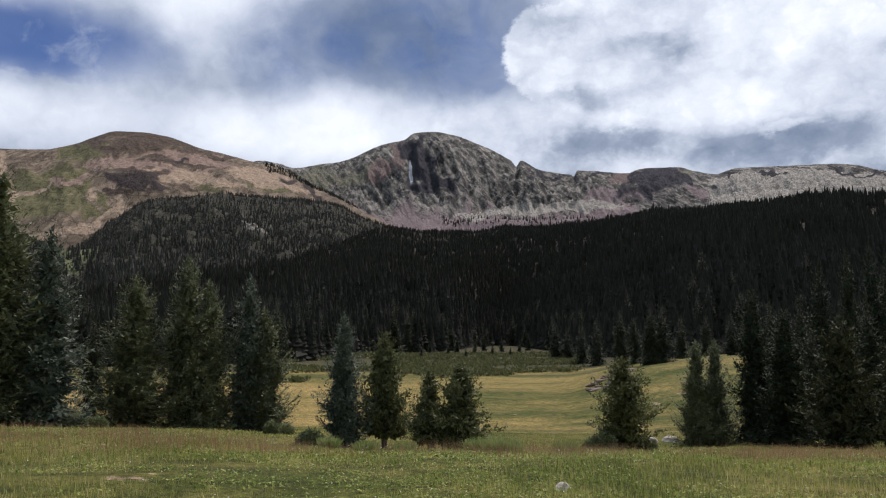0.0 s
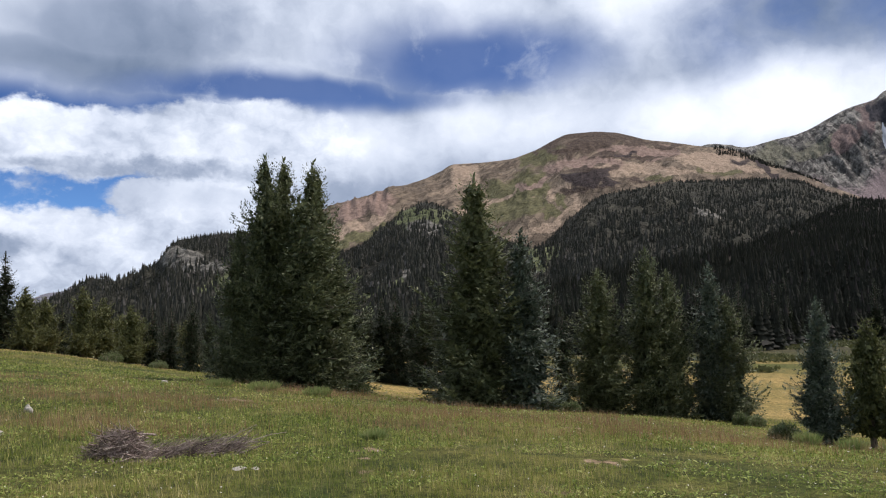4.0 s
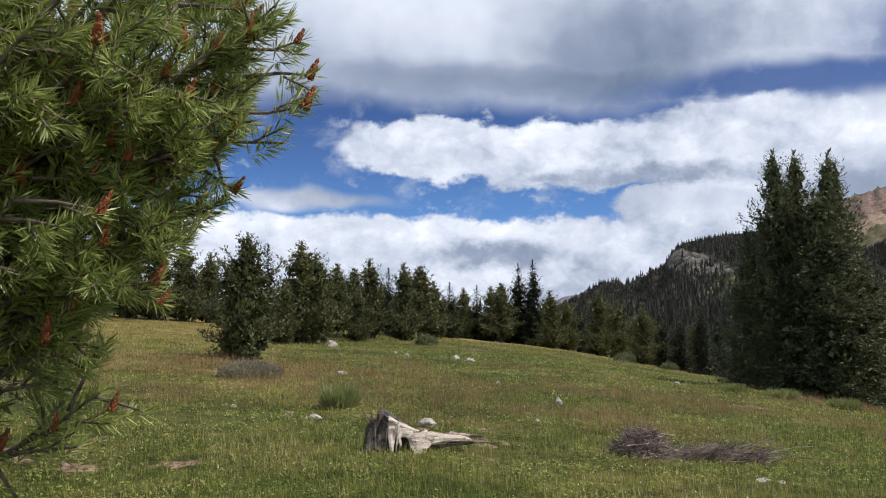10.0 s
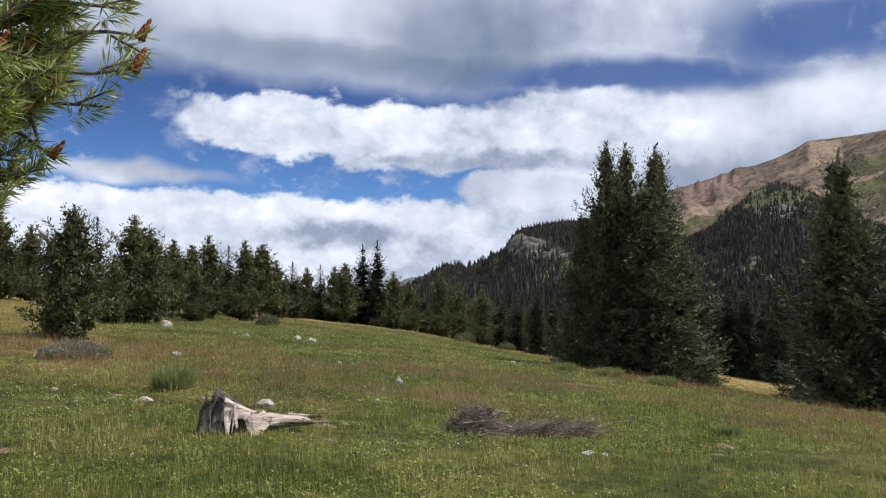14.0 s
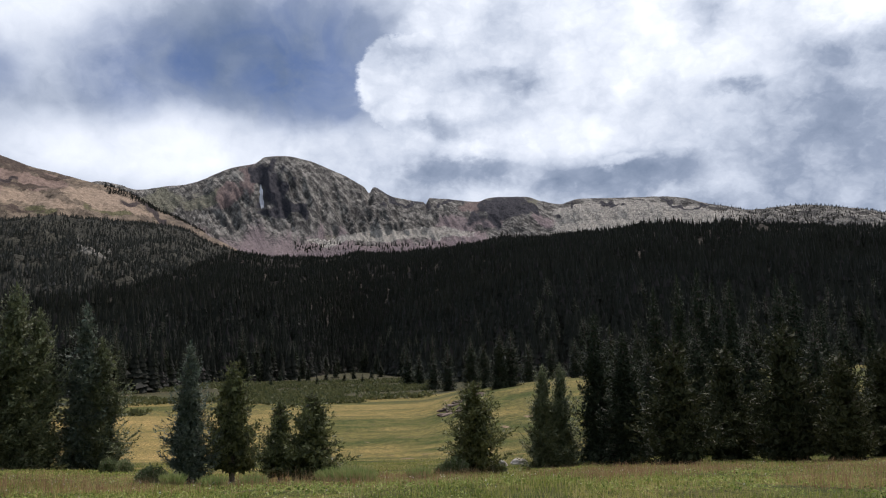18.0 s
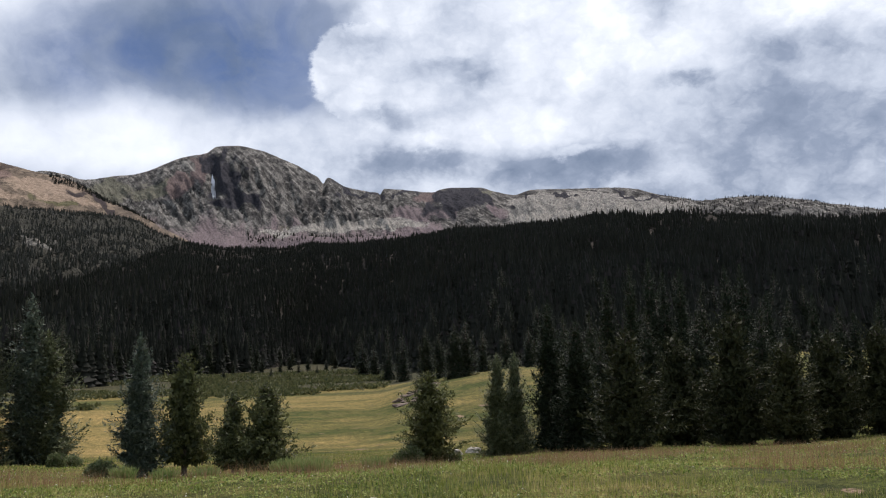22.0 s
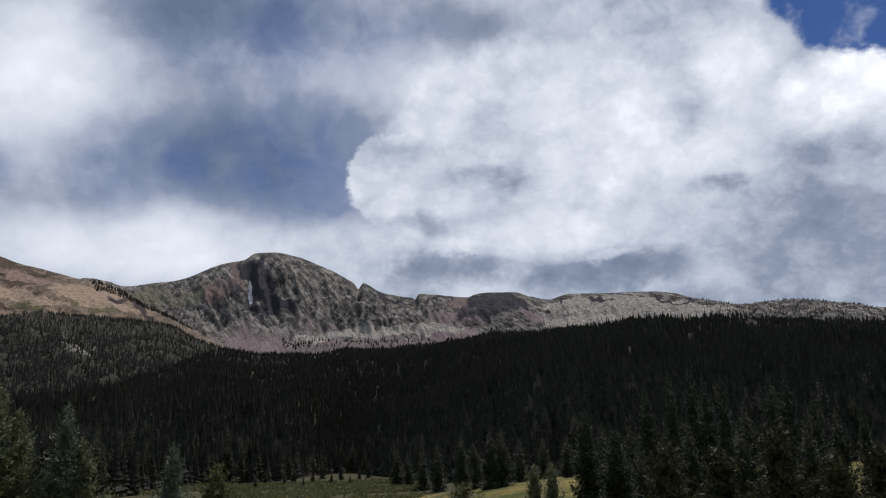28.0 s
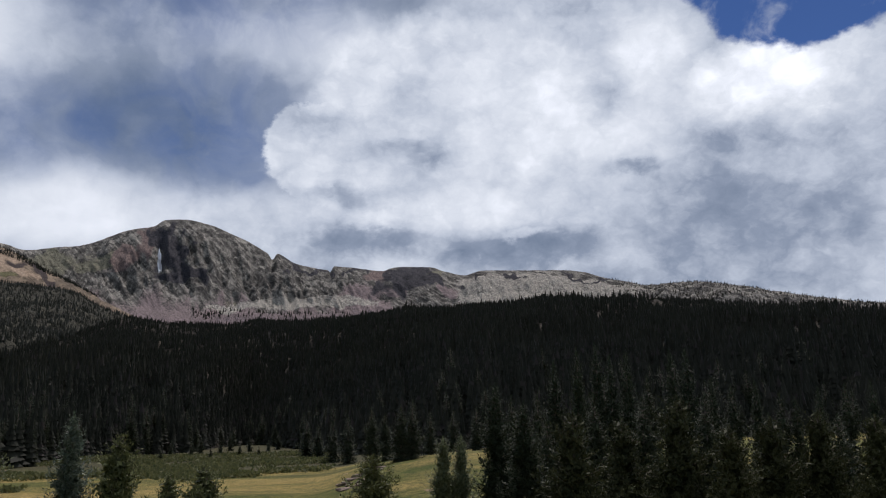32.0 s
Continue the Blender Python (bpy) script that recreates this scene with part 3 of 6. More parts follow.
OUTCROPS = [(-48.6, 4.7, 1.8, 1.0, -0.2), (-35.5, 3.4, 1.4, 0.7, 0.3), (-32.3, 6.9, 1.6, 0.6, 0.0), (-13.5, 7.3, 1.0, 0.3, -0.3)]
CLEARINGS = [(-45.0, 3.2, 3.0, 0.8, 0.35), (-33.5, 7.4, 2.4, 0.6, 0.0), (-24.5, 4.6, 1.0, 0.8, 0.5), (-35.0, 2.6, 1.8, 0.6, 0.3)]
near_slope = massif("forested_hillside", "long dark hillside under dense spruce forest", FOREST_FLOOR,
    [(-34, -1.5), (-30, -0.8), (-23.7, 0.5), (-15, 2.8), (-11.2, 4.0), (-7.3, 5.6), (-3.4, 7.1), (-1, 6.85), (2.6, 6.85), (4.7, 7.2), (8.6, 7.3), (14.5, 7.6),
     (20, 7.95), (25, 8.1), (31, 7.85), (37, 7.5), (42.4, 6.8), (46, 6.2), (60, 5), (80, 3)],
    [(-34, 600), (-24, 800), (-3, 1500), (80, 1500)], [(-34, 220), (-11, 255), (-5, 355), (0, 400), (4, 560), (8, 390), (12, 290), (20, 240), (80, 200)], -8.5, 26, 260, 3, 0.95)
left_slope = massif("wooded_mountainside", "lower mountainside with thin spruce forest and pale rock outcrops", THIN_FLOOR,
    [(-66, -1.5), (-60, -0.5), (-57, 0.9), (-54.9, 2.1), (-52.8, 2.75), (-50.8, 3.8), (-50, 5.1), (-49, 5.75), (-48, 5.95), (-46, 6.2), (-42, 6.1), (-40, 5.5),
     (-38, 5.1), (-34.7, 7.2), (-32.3, 8.4), (-30.7, 8.0), (-27, 5.8), (-24.9, 5.0), (-22.3, 6.9), (-19.9, 8.5), (-17.7, 8.8), (-15, 9.2), (-9, 9.1), (-7.4, 8.85),
     (-5.4, 7.8), (-3.4, 7.2), (2, 6)],
    1900, [(-66, 500), (-30, 450), (2, 900)], -10, 40, 300, 8, 1.0, masks={
        "pale": lambda a, s, e: patch(a, e, OUTCROPS, 61), "turf": lambda a, s, e: patch(a, e, CLEARINGS, 62)})


def brown_shape(a, s, body):
    """Fluted cliffs below the left-hand shoulder, a rocky knob under the summit."""
    flutes = 34 * body * step_up(a, -42, -39) * step_up(a, -33.5, -35) * step_up(s, 0.35, 0.75) * fbm(a * 2.2, s * 1.0, 4, 81, True)
    knob = 28 * np.exp(-(((a + 20.9) / 1.3) ** 2 + ((s - 0.42) / 0.1) ** 2))
    ledge = 14 * np.exp(-(((a + 20.5) / 2.4) ** 2 + ((s - 0.80) / 0.06) ** 2))
    return flutes + knob + ledge


brown_mountain = massif("brown_mountain", "rounded bare mountain of brown and reddish scree", BROWN_ROCK,
    [(-50, 4.5), (-44, 6.6), (-38.7, 8.5), (-37, 9.0), (-34.7, 9.55), (-33, 10.05), (-31.4, 10.7), (-30.4, 11.25), (-28.6, 11.3), (-26.4, 11.5), (-24.5, 12.05), (-23.3, 12.65),
     (-22.3, 13.0), (-20.6, 13.08), (-18.9, 12.92), (-16.9, 12.3), (-14.9, 11.9), (-12.8, 11.5), (-11.2, 11.15), (-9.0, 10.0), (-7.4, 9.2), (-5, 8), (-2, 6.5)],
    2700, 1850, 120, 55, 420, 21, 0.8, rows=120, long=1.6, shape=brown_shape, crag=0.1, masks={
        "turf": lambda a, s, e: patch(a, e, [(-25.4, 9.0, 1.8, 1.5, 0.3), (-24.2, 11.6, 1.6, 0.6, 0.35), (-27.5, 9.0, 1.6, 1.0, 0.4), (-27.8, 7.6, 2.2, 0.9, 0.4), (-36.5, 6.6, 3.0, 0.5, 0.45), (-9.5, 10.5, 1.4, 0.3, -0.45), (-22.6, 8.4, 0.35, 0.9, 0.8), (-23.6, 8.2, 0.3, 0.9, 0.8), (-12.5, 9.9, 1.6, 0.3, -0.1), (-16.0, 9.7, 1.0, 0.25, 0.0)], 71),
        "scree": lambda a, s, e: patch(a, e, [(-30.4, 10.4, 1.1, 0.9, 0.3), (-24.0, 6.9, 2.4, 0.3, 0.5), (-36.8, 7.2, 2.6, 0.45, 0.45), (-17.0, 10.3, 3.0, 0.35, -0.05), (-19.2, 10.9, 1.4, 0.25, 0.05), (-12.5, 10.5, 3.0, 0.4, -0.25), (-22.1, 8.3, 0.22, 0.8, 0.9), (-28.0, 8.4, 2.2, 0.2, 0.5), (-23.2, 9.3, 1.0, 0.25, 0.4)], 72),
        "red": lambda a, s, e: patch(a, e, [(-36.8, 8.4, 2.2, 0.7, 0.25), (-21.0, 10.9, 2.6, 0.4, 0.05), (-17.5, 11.6, 2.6, 0.35, -0.1), (-24.5, 9.9, 1.2, 0.3, 0.3)], 73),
        "umber": lambda a, s, e: step_up(s, 0.88, 0.95) * step_up(a, -25.5, -23) * step_up(a, -15, -18.5) + patch(a, e, [(-20.8, 12.5, 3.0, 0.75, 0.0), (-22.2, 11.8, 1.2, 0.5, 0.2), (-18.4, 11.3, 2.2, 0.2, -0.06), (-16.2, 12.1, 2.0, 0.2, -0.12), (-25.6, 11.75, 1.3, 0.2, 0.12), (-20.4, 10.6, 1.8, 0.22, 0.05), (-21.4, 9.2, 1.6, 0.25, 0.1), (-17.6, 9.7, 1.4, 0.14, 0.0), (-28.5, 11.1, 1.6, 0.12, 0.05)], 74, 0.6),
        "dark": lambda a, s, e: patch(a, e, [(-21.2, 9.95, 1.5, 0.5, 0.05), (-20.6, 10.3, 0.8, 0.35, 0.1), (-19.4, 9.6, 0.9, 0.16, -0.05), (-18.7, 11.35, 0.9, 0.1, -0.05), (-9.2, 9.6, 1.8, 0.25, -0.5)], 75, 0.45)})


def peak_shape(a, s, body):
    """The couloir with its dark west-facing wall, slanting gullies, cliff steps, the notch and the right-hand headwall."""
    c = -2.35 + 0.5 * (1 - s)
    wall = 42 * step_up(a, c, c + 0.45) * step_up(a, c + 6.0, c + 0.5) * step_up(s, 0.4, 0.62)
    gully = -40 * np.exp(-(((a - c) / 0.28) ** 2)) * step_up(s, 0.42, 0.65)
    slant = a + 3.2 * s
    runs = 34 * body * step_up(s, 0.25, 0.45) * step_up(a, 13, 9) * fbm(slant * 1.15, s * 1.6, 5, 91, True, 0.6)
    bands = 24 * body * fbm(a * 0.8 + 6 * s, s * 9.0, 4, 92, True, 0.55) * step_up(s, 0.2, 0.5)
    notch = -14 * np.exp(-(((a - 9.25) / 0.13) ** 2)) * step_up(s, 0.6, 0.9) - 14 * np.exp(-(((a - 5.2) / 0.2) ** 2)) * step_up(s, 0.5, 0.9)
    head = 20 * step_up(a, 13.0, 13.6) * step_up(a, 18.5, 15.5) * step_up(s, 0.45, 0.7)
    bench = 45 * np.exp(-((s - 0.12) / 0.07) ** 2) * step_up(a, -1, 3) * step_up(a, 13, 10)
    slabs = 22 * body * step_up(a, 17, 20) * fbm(a * 0.9 + 4 * s, s * 4.5 - a * 0.3, 5, 93, True, 0.6)
    fade = step_up(s, 0.97, 0.74)
    return (wall + gully + head) * fade + runs + bands + notch + bench + slabs


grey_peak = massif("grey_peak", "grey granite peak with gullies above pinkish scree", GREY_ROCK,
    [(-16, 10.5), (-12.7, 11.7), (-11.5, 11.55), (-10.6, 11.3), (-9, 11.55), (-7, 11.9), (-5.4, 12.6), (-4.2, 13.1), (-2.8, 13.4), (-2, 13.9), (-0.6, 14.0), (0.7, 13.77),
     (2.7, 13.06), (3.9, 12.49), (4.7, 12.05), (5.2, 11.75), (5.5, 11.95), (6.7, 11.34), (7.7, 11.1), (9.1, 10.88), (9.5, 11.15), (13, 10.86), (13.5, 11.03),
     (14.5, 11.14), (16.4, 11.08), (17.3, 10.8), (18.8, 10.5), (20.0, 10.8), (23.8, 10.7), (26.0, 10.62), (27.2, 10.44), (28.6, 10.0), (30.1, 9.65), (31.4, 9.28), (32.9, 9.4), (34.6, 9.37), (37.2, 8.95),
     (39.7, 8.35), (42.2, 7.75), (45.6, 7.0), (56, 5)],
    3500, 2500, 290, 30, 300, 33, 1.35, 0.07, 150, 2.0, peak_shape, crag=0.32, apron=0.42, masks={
        "scree": lambda a, s, e: np.clip(1.25 - (s - 0.2 * fbm(a * 0.8, s * 0.6, 4, 95, True)) / 0.4, 0, 1) * step_up(a, 14.5, 13) + 0.9 * np.exp(-(((a - 11.3) / 1.8) ** 2)) * step_up(s, 0.85, 0.6) + patch(a, e, [(17.6, 9.4, 1.0, 0.3, -0.2), (13.6, 9.3, 1.4, 0.25, -0.15)], 99, 0.4),
        "pale": lambda a, s, e: 0.8 * step_up(a, 17.2, 19) * step_up(a, 33, 29.5) * step_up(s, 0.98, 0.8) + patch(a, e, [(6.0, 8.5, 3.4, 0.3, 0.02), (9.6, 8.7, 2.8, 0.3, 0.0), (2.0, 8.15, 1.4, 0.22, 0.1)], 94, 0.3),
        # shade of the couloir wall and headwall is put into the rock colour
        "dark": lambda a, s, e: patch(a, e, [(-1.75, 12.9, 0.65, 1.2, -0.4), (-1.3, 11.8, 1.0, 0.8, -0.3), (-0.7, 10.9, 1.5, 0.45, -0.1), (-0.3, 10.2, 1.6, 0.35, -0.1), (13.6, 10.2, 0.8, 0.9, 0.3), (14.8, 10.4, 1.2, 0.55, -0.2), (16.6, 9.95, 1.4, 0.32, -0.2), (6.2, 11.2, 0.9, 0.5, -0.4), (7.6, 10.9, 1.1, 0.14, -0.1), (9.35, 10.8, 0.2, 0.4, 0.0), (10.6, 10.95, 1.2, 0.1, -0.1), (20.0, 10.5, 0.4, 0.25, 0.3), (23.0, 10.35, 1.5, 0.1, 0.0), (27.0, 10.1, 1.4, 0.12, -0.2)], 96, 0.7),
        "rust": lambda a, s, e: patch(a, e, [(-3.3, 12.0, 0.6, 1.1, -0.3), (12.2, 10.3, 1.0, 0.4, 0.0), (-4.8, 11.2, 0.8, 0.9, 0.0)], 98),
        "turf": lambda a, s, e: patch(a, e, [(-9.5, 10.6, 2.4, 0.7, 0.2), (2.2, 8.1, 1.6, 0.25, 0.0), (15.8, 10.8, 1.2, 0.25, -0.1), (-6.0, 11.0, 1.4, 0.6, 0.4)], 97)})
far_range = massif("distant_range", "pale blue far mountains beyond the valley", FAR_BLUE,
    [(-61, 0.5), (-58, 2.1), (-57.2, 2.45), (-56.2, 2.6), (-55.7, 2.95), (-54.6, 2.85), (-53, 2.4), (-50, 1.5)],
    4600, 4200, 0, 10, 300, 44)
far_hill = massif("distant_hill", "low dark wooded hill behind the pines", FOREST_FLOOR,
    [(-82, 0.5), (-76, 2.8), (-73.2, 3.6), (-70.5, 2.8), (-62, 1.0)], 2600, 1900, 0, 10, 300, 45)
# a tongue of old snow lies in the couloir, a spot of it under the headwall


def snow_strip(label, a0, s0, a1, s1, width, lift):
    k = np.linspace(0, 1, 18)
    a, s = a0 + (a1 - a0) * k, s0 + (s1 - s0) * k
    w = width * (0.4 + 0.6 * np.sin(np.pi * k) + 0.25 * np.sin(k * 17))
    cols = []
    for q in (-1, -0.4, 0.4, 1):
        x, y, z = grey_peak(a + q * w, s)
        cols.append(np.stack([x, y, z + lift * (1.2 - q * q)], 1))
    v = np.stack(cols, 1).reshape(-1, 3)
    i, j = np.meshgrid(np.arange(17), np.arange(3), indexing="ij")
    f = np.stack([i * 4 + j, i * 4 + j + 1, (i + 1) * 4 + j + 1, (i + 1) * 4 + j], -1).reshape(-1, 4)
    tagged(new("snow_patch", mesh_data("snow_patch", v, f, SNOW, True)), label, "snow")


snow_strip("narrow tongue of old snow in the rock couloir", -2.2, 0.5, -2.35, 0.8, 0.13, 7)
snow_strip("small round snow patch on the scree below the cliffs", 14.45, 0.12, 14.45, 0.17, 0.1, 8)

# ---- conifers ----
rng = np.random.default_rng(7)


def kites(p, d, side, length, width):
    """Flat twig blades: one kite each from p along d, spread along side."""
    n = len(p)
    l, w = np.asarray(length).reshape(-1, 1), np.asarray(width).reshape(-1, 1)
    mid = p + d * l * 0.45
    v = np.stack([p, mid + side * w, p + d * l, mid - side * w], 1).reshape(-1, 3)
    f = np.arange(4 * n).reshape(-1, 4)
    return v, f


def unit(v):
    return v / (np.linalg.norm(v, axis=-1, keepdims=True) + 1e-9)


def tube(points, radii, sides=6):
    """A tapered limb along a line of points."""
    P, n = np.asarray(points, float), len(points)
    t = unit(np.gradient(P, axis=0))
    ref = np.where(np.abs(t[:, 2:3]) > 0.9, [[1.0, 0, 0]], [[0, 0, 1.0]])
    u = unit(np.cross(t, ref))
    w = np.cross(t, u)
    ang = np.arange(sides) * 2 * math.pi / sides
    ring = u[:, None] * np.cos(ang)[None, :, None] + w[:, None] * np.sin(ang)[None, :, None]
    v = (P[:, None] + ring * np.asarray(radii)[:, None, None]).reshape(-1, 3)
    i, j = np.meshgrid(np.arange(n - 1), np.arange(sides), indexing="ij")
    j2 = (j + 1) % sides
    f = np.stack([i * sides + j, i * sides + j2, (i + 1) * sides + j2, (i + 1) * sides + j], -1).reshape(-1, 4)
    return v, f


def join(pieces):
    vs, fs, k = [], [], 0
    for v, f in pieces:
        vs.append(v)
        fs.append(f + k)
        k += len(v)
    return np.concatenate(vs), np.concatenate(fs)


def conifer_meshes(seed, height, radius, twigs, kind="spruce", bare=0.03, lean=0.0, gaps=0.15, far=False, fall=0.85):
    """Trunk, limbs and needle-bearing shoots of one conifer: whorls of branches, each a frond of side shoots. Returns three meshes."""
    g = np.random.default_rng(seed)
    pine = kind == "pine"
    hs = np.linspace(0, height, 14)
    bend = np.stack([lean * (hs / height) ** 2 + 0.03 * np.sin(hs * 1.3 + seed), 0.03 * np.cos(hs * 1.1 + seed), hs], 1)
    trunk = tube(bend, np.linspace(radius * 0.075 + 0.02, 0.008, 14), 8)
    gap = (0.23 * (height / 4.5) ** 0.6 if pine else 0.27 * (height / 9.0) ** 0.6) * (1.25 if far else 1.0)
    zs = np.arange(height * bare + 0.05, height * 0.97, gap)
    zs = zs + g.normal(0, gap * 0.16, len(zs))
    per = 7 if pine else 9
    z = np.repeat(zs, per) + g.normal(0, gap * (0.34 if pine else 0.2), len(zs) * per)
    z = np.clip(z, height * bare, height * 0.975)
    n = len(z)
    rel = z / height
    az = np.repeat(g.random(len(zs)) * 6.283, per) + np.tile(np.arange(per) * 6.283 / per, len(zs)) + g.normal(0, 0.3, n)
    lobe = 1 + 0.12 * np.sin(az * 2 + seed) + 0.1 * np.sin(az * 3 + rel * 9 + seed * 2) + 0.12 * np.sin(rel * 22 + seed + np.sin(az + seed))
    if pine:
        env = np.clip(1 - rel, 0, 1) ** 0.8 * np.minimum(1, 0.6 + rel * 2.2) + 0.03
    else:
        env = np.minimum((1 - rel) ** fall, (1 - rel) * 2.1 + 0.03) * np.minimum(1.0, 0.85 + rel * 1.4) + 0.015
    L = radius * env * lobe * ((0.62 + 0.62 * g.random(n)) if pine else (0.85 + 0.32 * g.random(n)))
    L = np.where(g.random(n) < gaps, L * 0.55, L)
    rise = (0.0 + 0.75 * rel) if pine else (-0.34 + 0.85 * rel**1.4)
    rise = rise + g.normal(0, 0.1, n)
    out = np.stack([np.cos(az), np.sin(az), np.zeros(n)], 1)
    base = np.stack([np.interp(z, hs, bend[:, 0]), np.interp(z, hs, bend[:, 1]), z], 1)

    def along(i, s):
        s = np.asarray(s)
        curve = (0.2 * s**2) if pine else (-0.16 * np.sin(s * math.pi) + 0.2 * s**3)
        return base[i] + out[i] * (L[i] * s)[:, None] + np.stack([0 * s, 0 * s, L[i] * (rise[i] * s + curve)], 1)

    limbs = []
    for i in np.argsort(-L)[: min(n, 240)]:
        pts = along(np.full(3, i), np.array([0, 0.4, 0.8]))
        limbs.append(tube(pts, np.array([0.012 + 0.008 * L[i], 0.012, 0.005]), 3))
    # side shoots stand along each branch, shorter towards its end
    step = (0.1 if pine else 0.085) * (height / (4.5 if pine else 9.0)) ** 0.5
    count = np.maximum(4, (L / step).astype(int))
    i = np.repeat(np.arange(n), count)
    first = np.repeat(np.cumsum(count) - count, count)
    k = np.arange(len(i)) - first
    s = 0.1 + 0.92 * (k + 0.5 * g.random(len(i)) + 0.5) / count[i]
    way = np.where(k % 2 == 0, 1.0, -1.0)
    root = along(i, s)
    tang = unit(along(i, s + 0.06) - root)
    cross = np.stack([-out[i][:, 1], out[i][:, 0], np.zeros(len(i))], 1)
    up = np.array([0, 0, 1.0])
    tilt = g.normal(0.1 if pine else -0.16, 0.38 if pine else 0.2, len(i))
    let = unit(tang * 0.75 + cross * (way * (0.25 + 0.75 * np.clip(1.1 - s, 0, 1)))[:, None] + up * tilt[:, None])
    reach = (0.07 * radius + 0.42 * L[i] * np.clip(1.06 - s, 0, 1)) * (0.65 + 0.6 * g.random(len(i)))
    # needle sprays along every shoot
    size = (0.16 if pine else 0.2) * (height / (4.5 if pine else 9.0)) ** 0.35
    m = np.maximum(2, np.ceil(reach / (size * (0.3 if pine else 0.42))).astype(int))
    j = np.repeat(np.arange(len(i)), m)
    q = (np.arange(len(j)) - np.repeat(np.cumsum(m) - m, m) + g.random(len(j))) / m[j]
    if len(j) > twigs:
        keep = np.sort(g.choice(len(j), twigs, replace=False))
        size *= (len(j) / twigs) ** 0.45
        j, q = j[keep], q[keep]
    t = len(j)
    sag = np.zeros((t, 3))
    sag[:, 2] = (0.12 * q**2 if pine else -0.14 * q) * reach[j]
    p = root[j] + let[j] * (reach[j] * q)[:, None] + sag + g.normal(0, 0.018, (t, 3))
    flank = unit(np.cross(let[j], up))
    if pine:
        d = unit(let[j] * 0.6 + g.normal(0, 0.55, (t, 3)) + up * 0.3)
        side = unit(np.cross(d, g.normal(0, 1, (t, 3)) + up * 0.5))
    else:
        d = unit(let[j] * 0.9 + flank * np.where(g.random(t) < 0.5, 0.6, -0.6)[:, None] + g.normal(0, 0.22, (t, 3)))
        side = unit(np.cross(d, up + g.normal(0, 0.32, (t, 3))))
    length = size * (0.65 + 0.7 * g.random(t)) * np.clip(0.5 + 1.3 * (1 - rel[i[j]]), 0, 1)
    sprays = kites(p, d, side, length, length * (0.17 if pine else 0.18))
    # old shaded growth hangs close about the trunk
    c = int(twigs * 0.09)
    ci = g.choice(n, c, p=L / L.sum())
    cs = 0.08 + 0.5 * g.random(c)
    cp = along(ci, cs) + g.normal(0, 0.05, (c, 3))
    cd = unit(g.normal(0, 0.7, (c, 3)) + np.array([0, 0, -0.5]))
    cl = np.minimum(size * 1.9, 0.5 * L[ci] + 0.05)
    inner = kites(cp, cd, unit(np.cross(cd, g.normal(0, 1, (c, 3)))), cl, cl * 0.3)
    # leader and top shoots
    top = np.repeat(bend[-1:], 26, 0) - np.stack([np.zeros(26), np.zeros(26), np.linspace(0, 0.1 * height, 26)], 1)
    ta = g.random(26) * 6.28
    td = unit(np.stack([np.cos(ta) * 0.6, np.sin(ta) * 0.6, np.ones(26)], 1))
    tips = kites(top, td, unit(np.cross(td, g.normal(0, 1, (26, 3)))), np.full(26, 0.03 * height), np.full(26, 0.006 * height))
    return trunk, join(limbs), join([sprays, inner, tips])


def conifer(name, label, seed, height, radius, twigs, mat, kind="spruce", **kw):
    trunk, limbs, needles = conifer_meshes(seed, height, radius, twigs, kind, **kw)
    ob = thing(name, label, "tree")
    part("trunk", mesh_data("trunk", *trunk, BARK, True), ob)
    tagged(part("branchwork", mesh_data("branchwork", *limbs, BARK), ob), kind="stuff")
    tagged(part("crown", mesh_data("crown", *needles, mat), ob), kind="stuff")
    return ob


def stand(proto, az, r, top_el, turn=0.0, wide=1.0, proto_height=1.0, label="", group="", sink=0.05):
    """A copy of a tree at a bearing and range, as tall as its top stands above the horizon."""
    x, y = polar(az, r)
    z = gz(x, y)
    h = 1.6 + r * math.tan(radians(top_el)) - z + sink
    k = h / proto_height
    m = pose(x, y, z - sink, 0, 0, turn)
    c = copy_thing(proto, m)
    c.scale = (k * wide, k * wide, k)
    if label or group:
        tagged(c, label, "", group)
    return c


PROTO = {}


def proto(key, *a, **kw):
    height = a[3]
    ob = conifer(*a, **kw)
    PROTO[key] = (ob, height)
    return ob


proto("big", "spruce_tree", "large dark green spruce with a dense broad crown", 11, 9.7, 2.9, 84000, SPRUCE, fall=0.72, gaps=0.15)
proto("dark", "spruce_tree", "tall dark spruce with a narrow ragged top", 12, 9.4, 2.55, 70000, SPRUCE, fall=0.7, gaps=0.2)
proto("blue", "spruce_tree", "slender blue-green spruce in the meadow", 13, 7.0, 1.85, 38000, BLUE_SPRUCE, fall=0.78)
proto("full", "spruce_tree", "dense conical green spruce on the slope", 14, 7.0, 2.2, 40000, SPRUCE, fall=0.72)
proto("pine", "pine_tree", "bushy young lodgepole pine in the grass", 15, 4.5, 1.75, 30000, PINE, kind="pine", bare=0.04)
proto("pine2", "pine_tree", "open lodgepole pine with a bare lower trunk", 16, 4.5, 1.6, 22000, PINE, kind="pine", bare=0.14)
proto("pine3", "pine_tree", "rounded dark lodgepole pine on the hillside", 17, 4.5, 1.55, 22000, PINE, kind="pine", bare=0.06, gaps=0.3)
proto("pine4", "pine_tree", "dense dark lodgepole pine in the stand", 22, 4.5, 1.6, 22000, SHADED_PINE, kind="pine", bare=0.04)
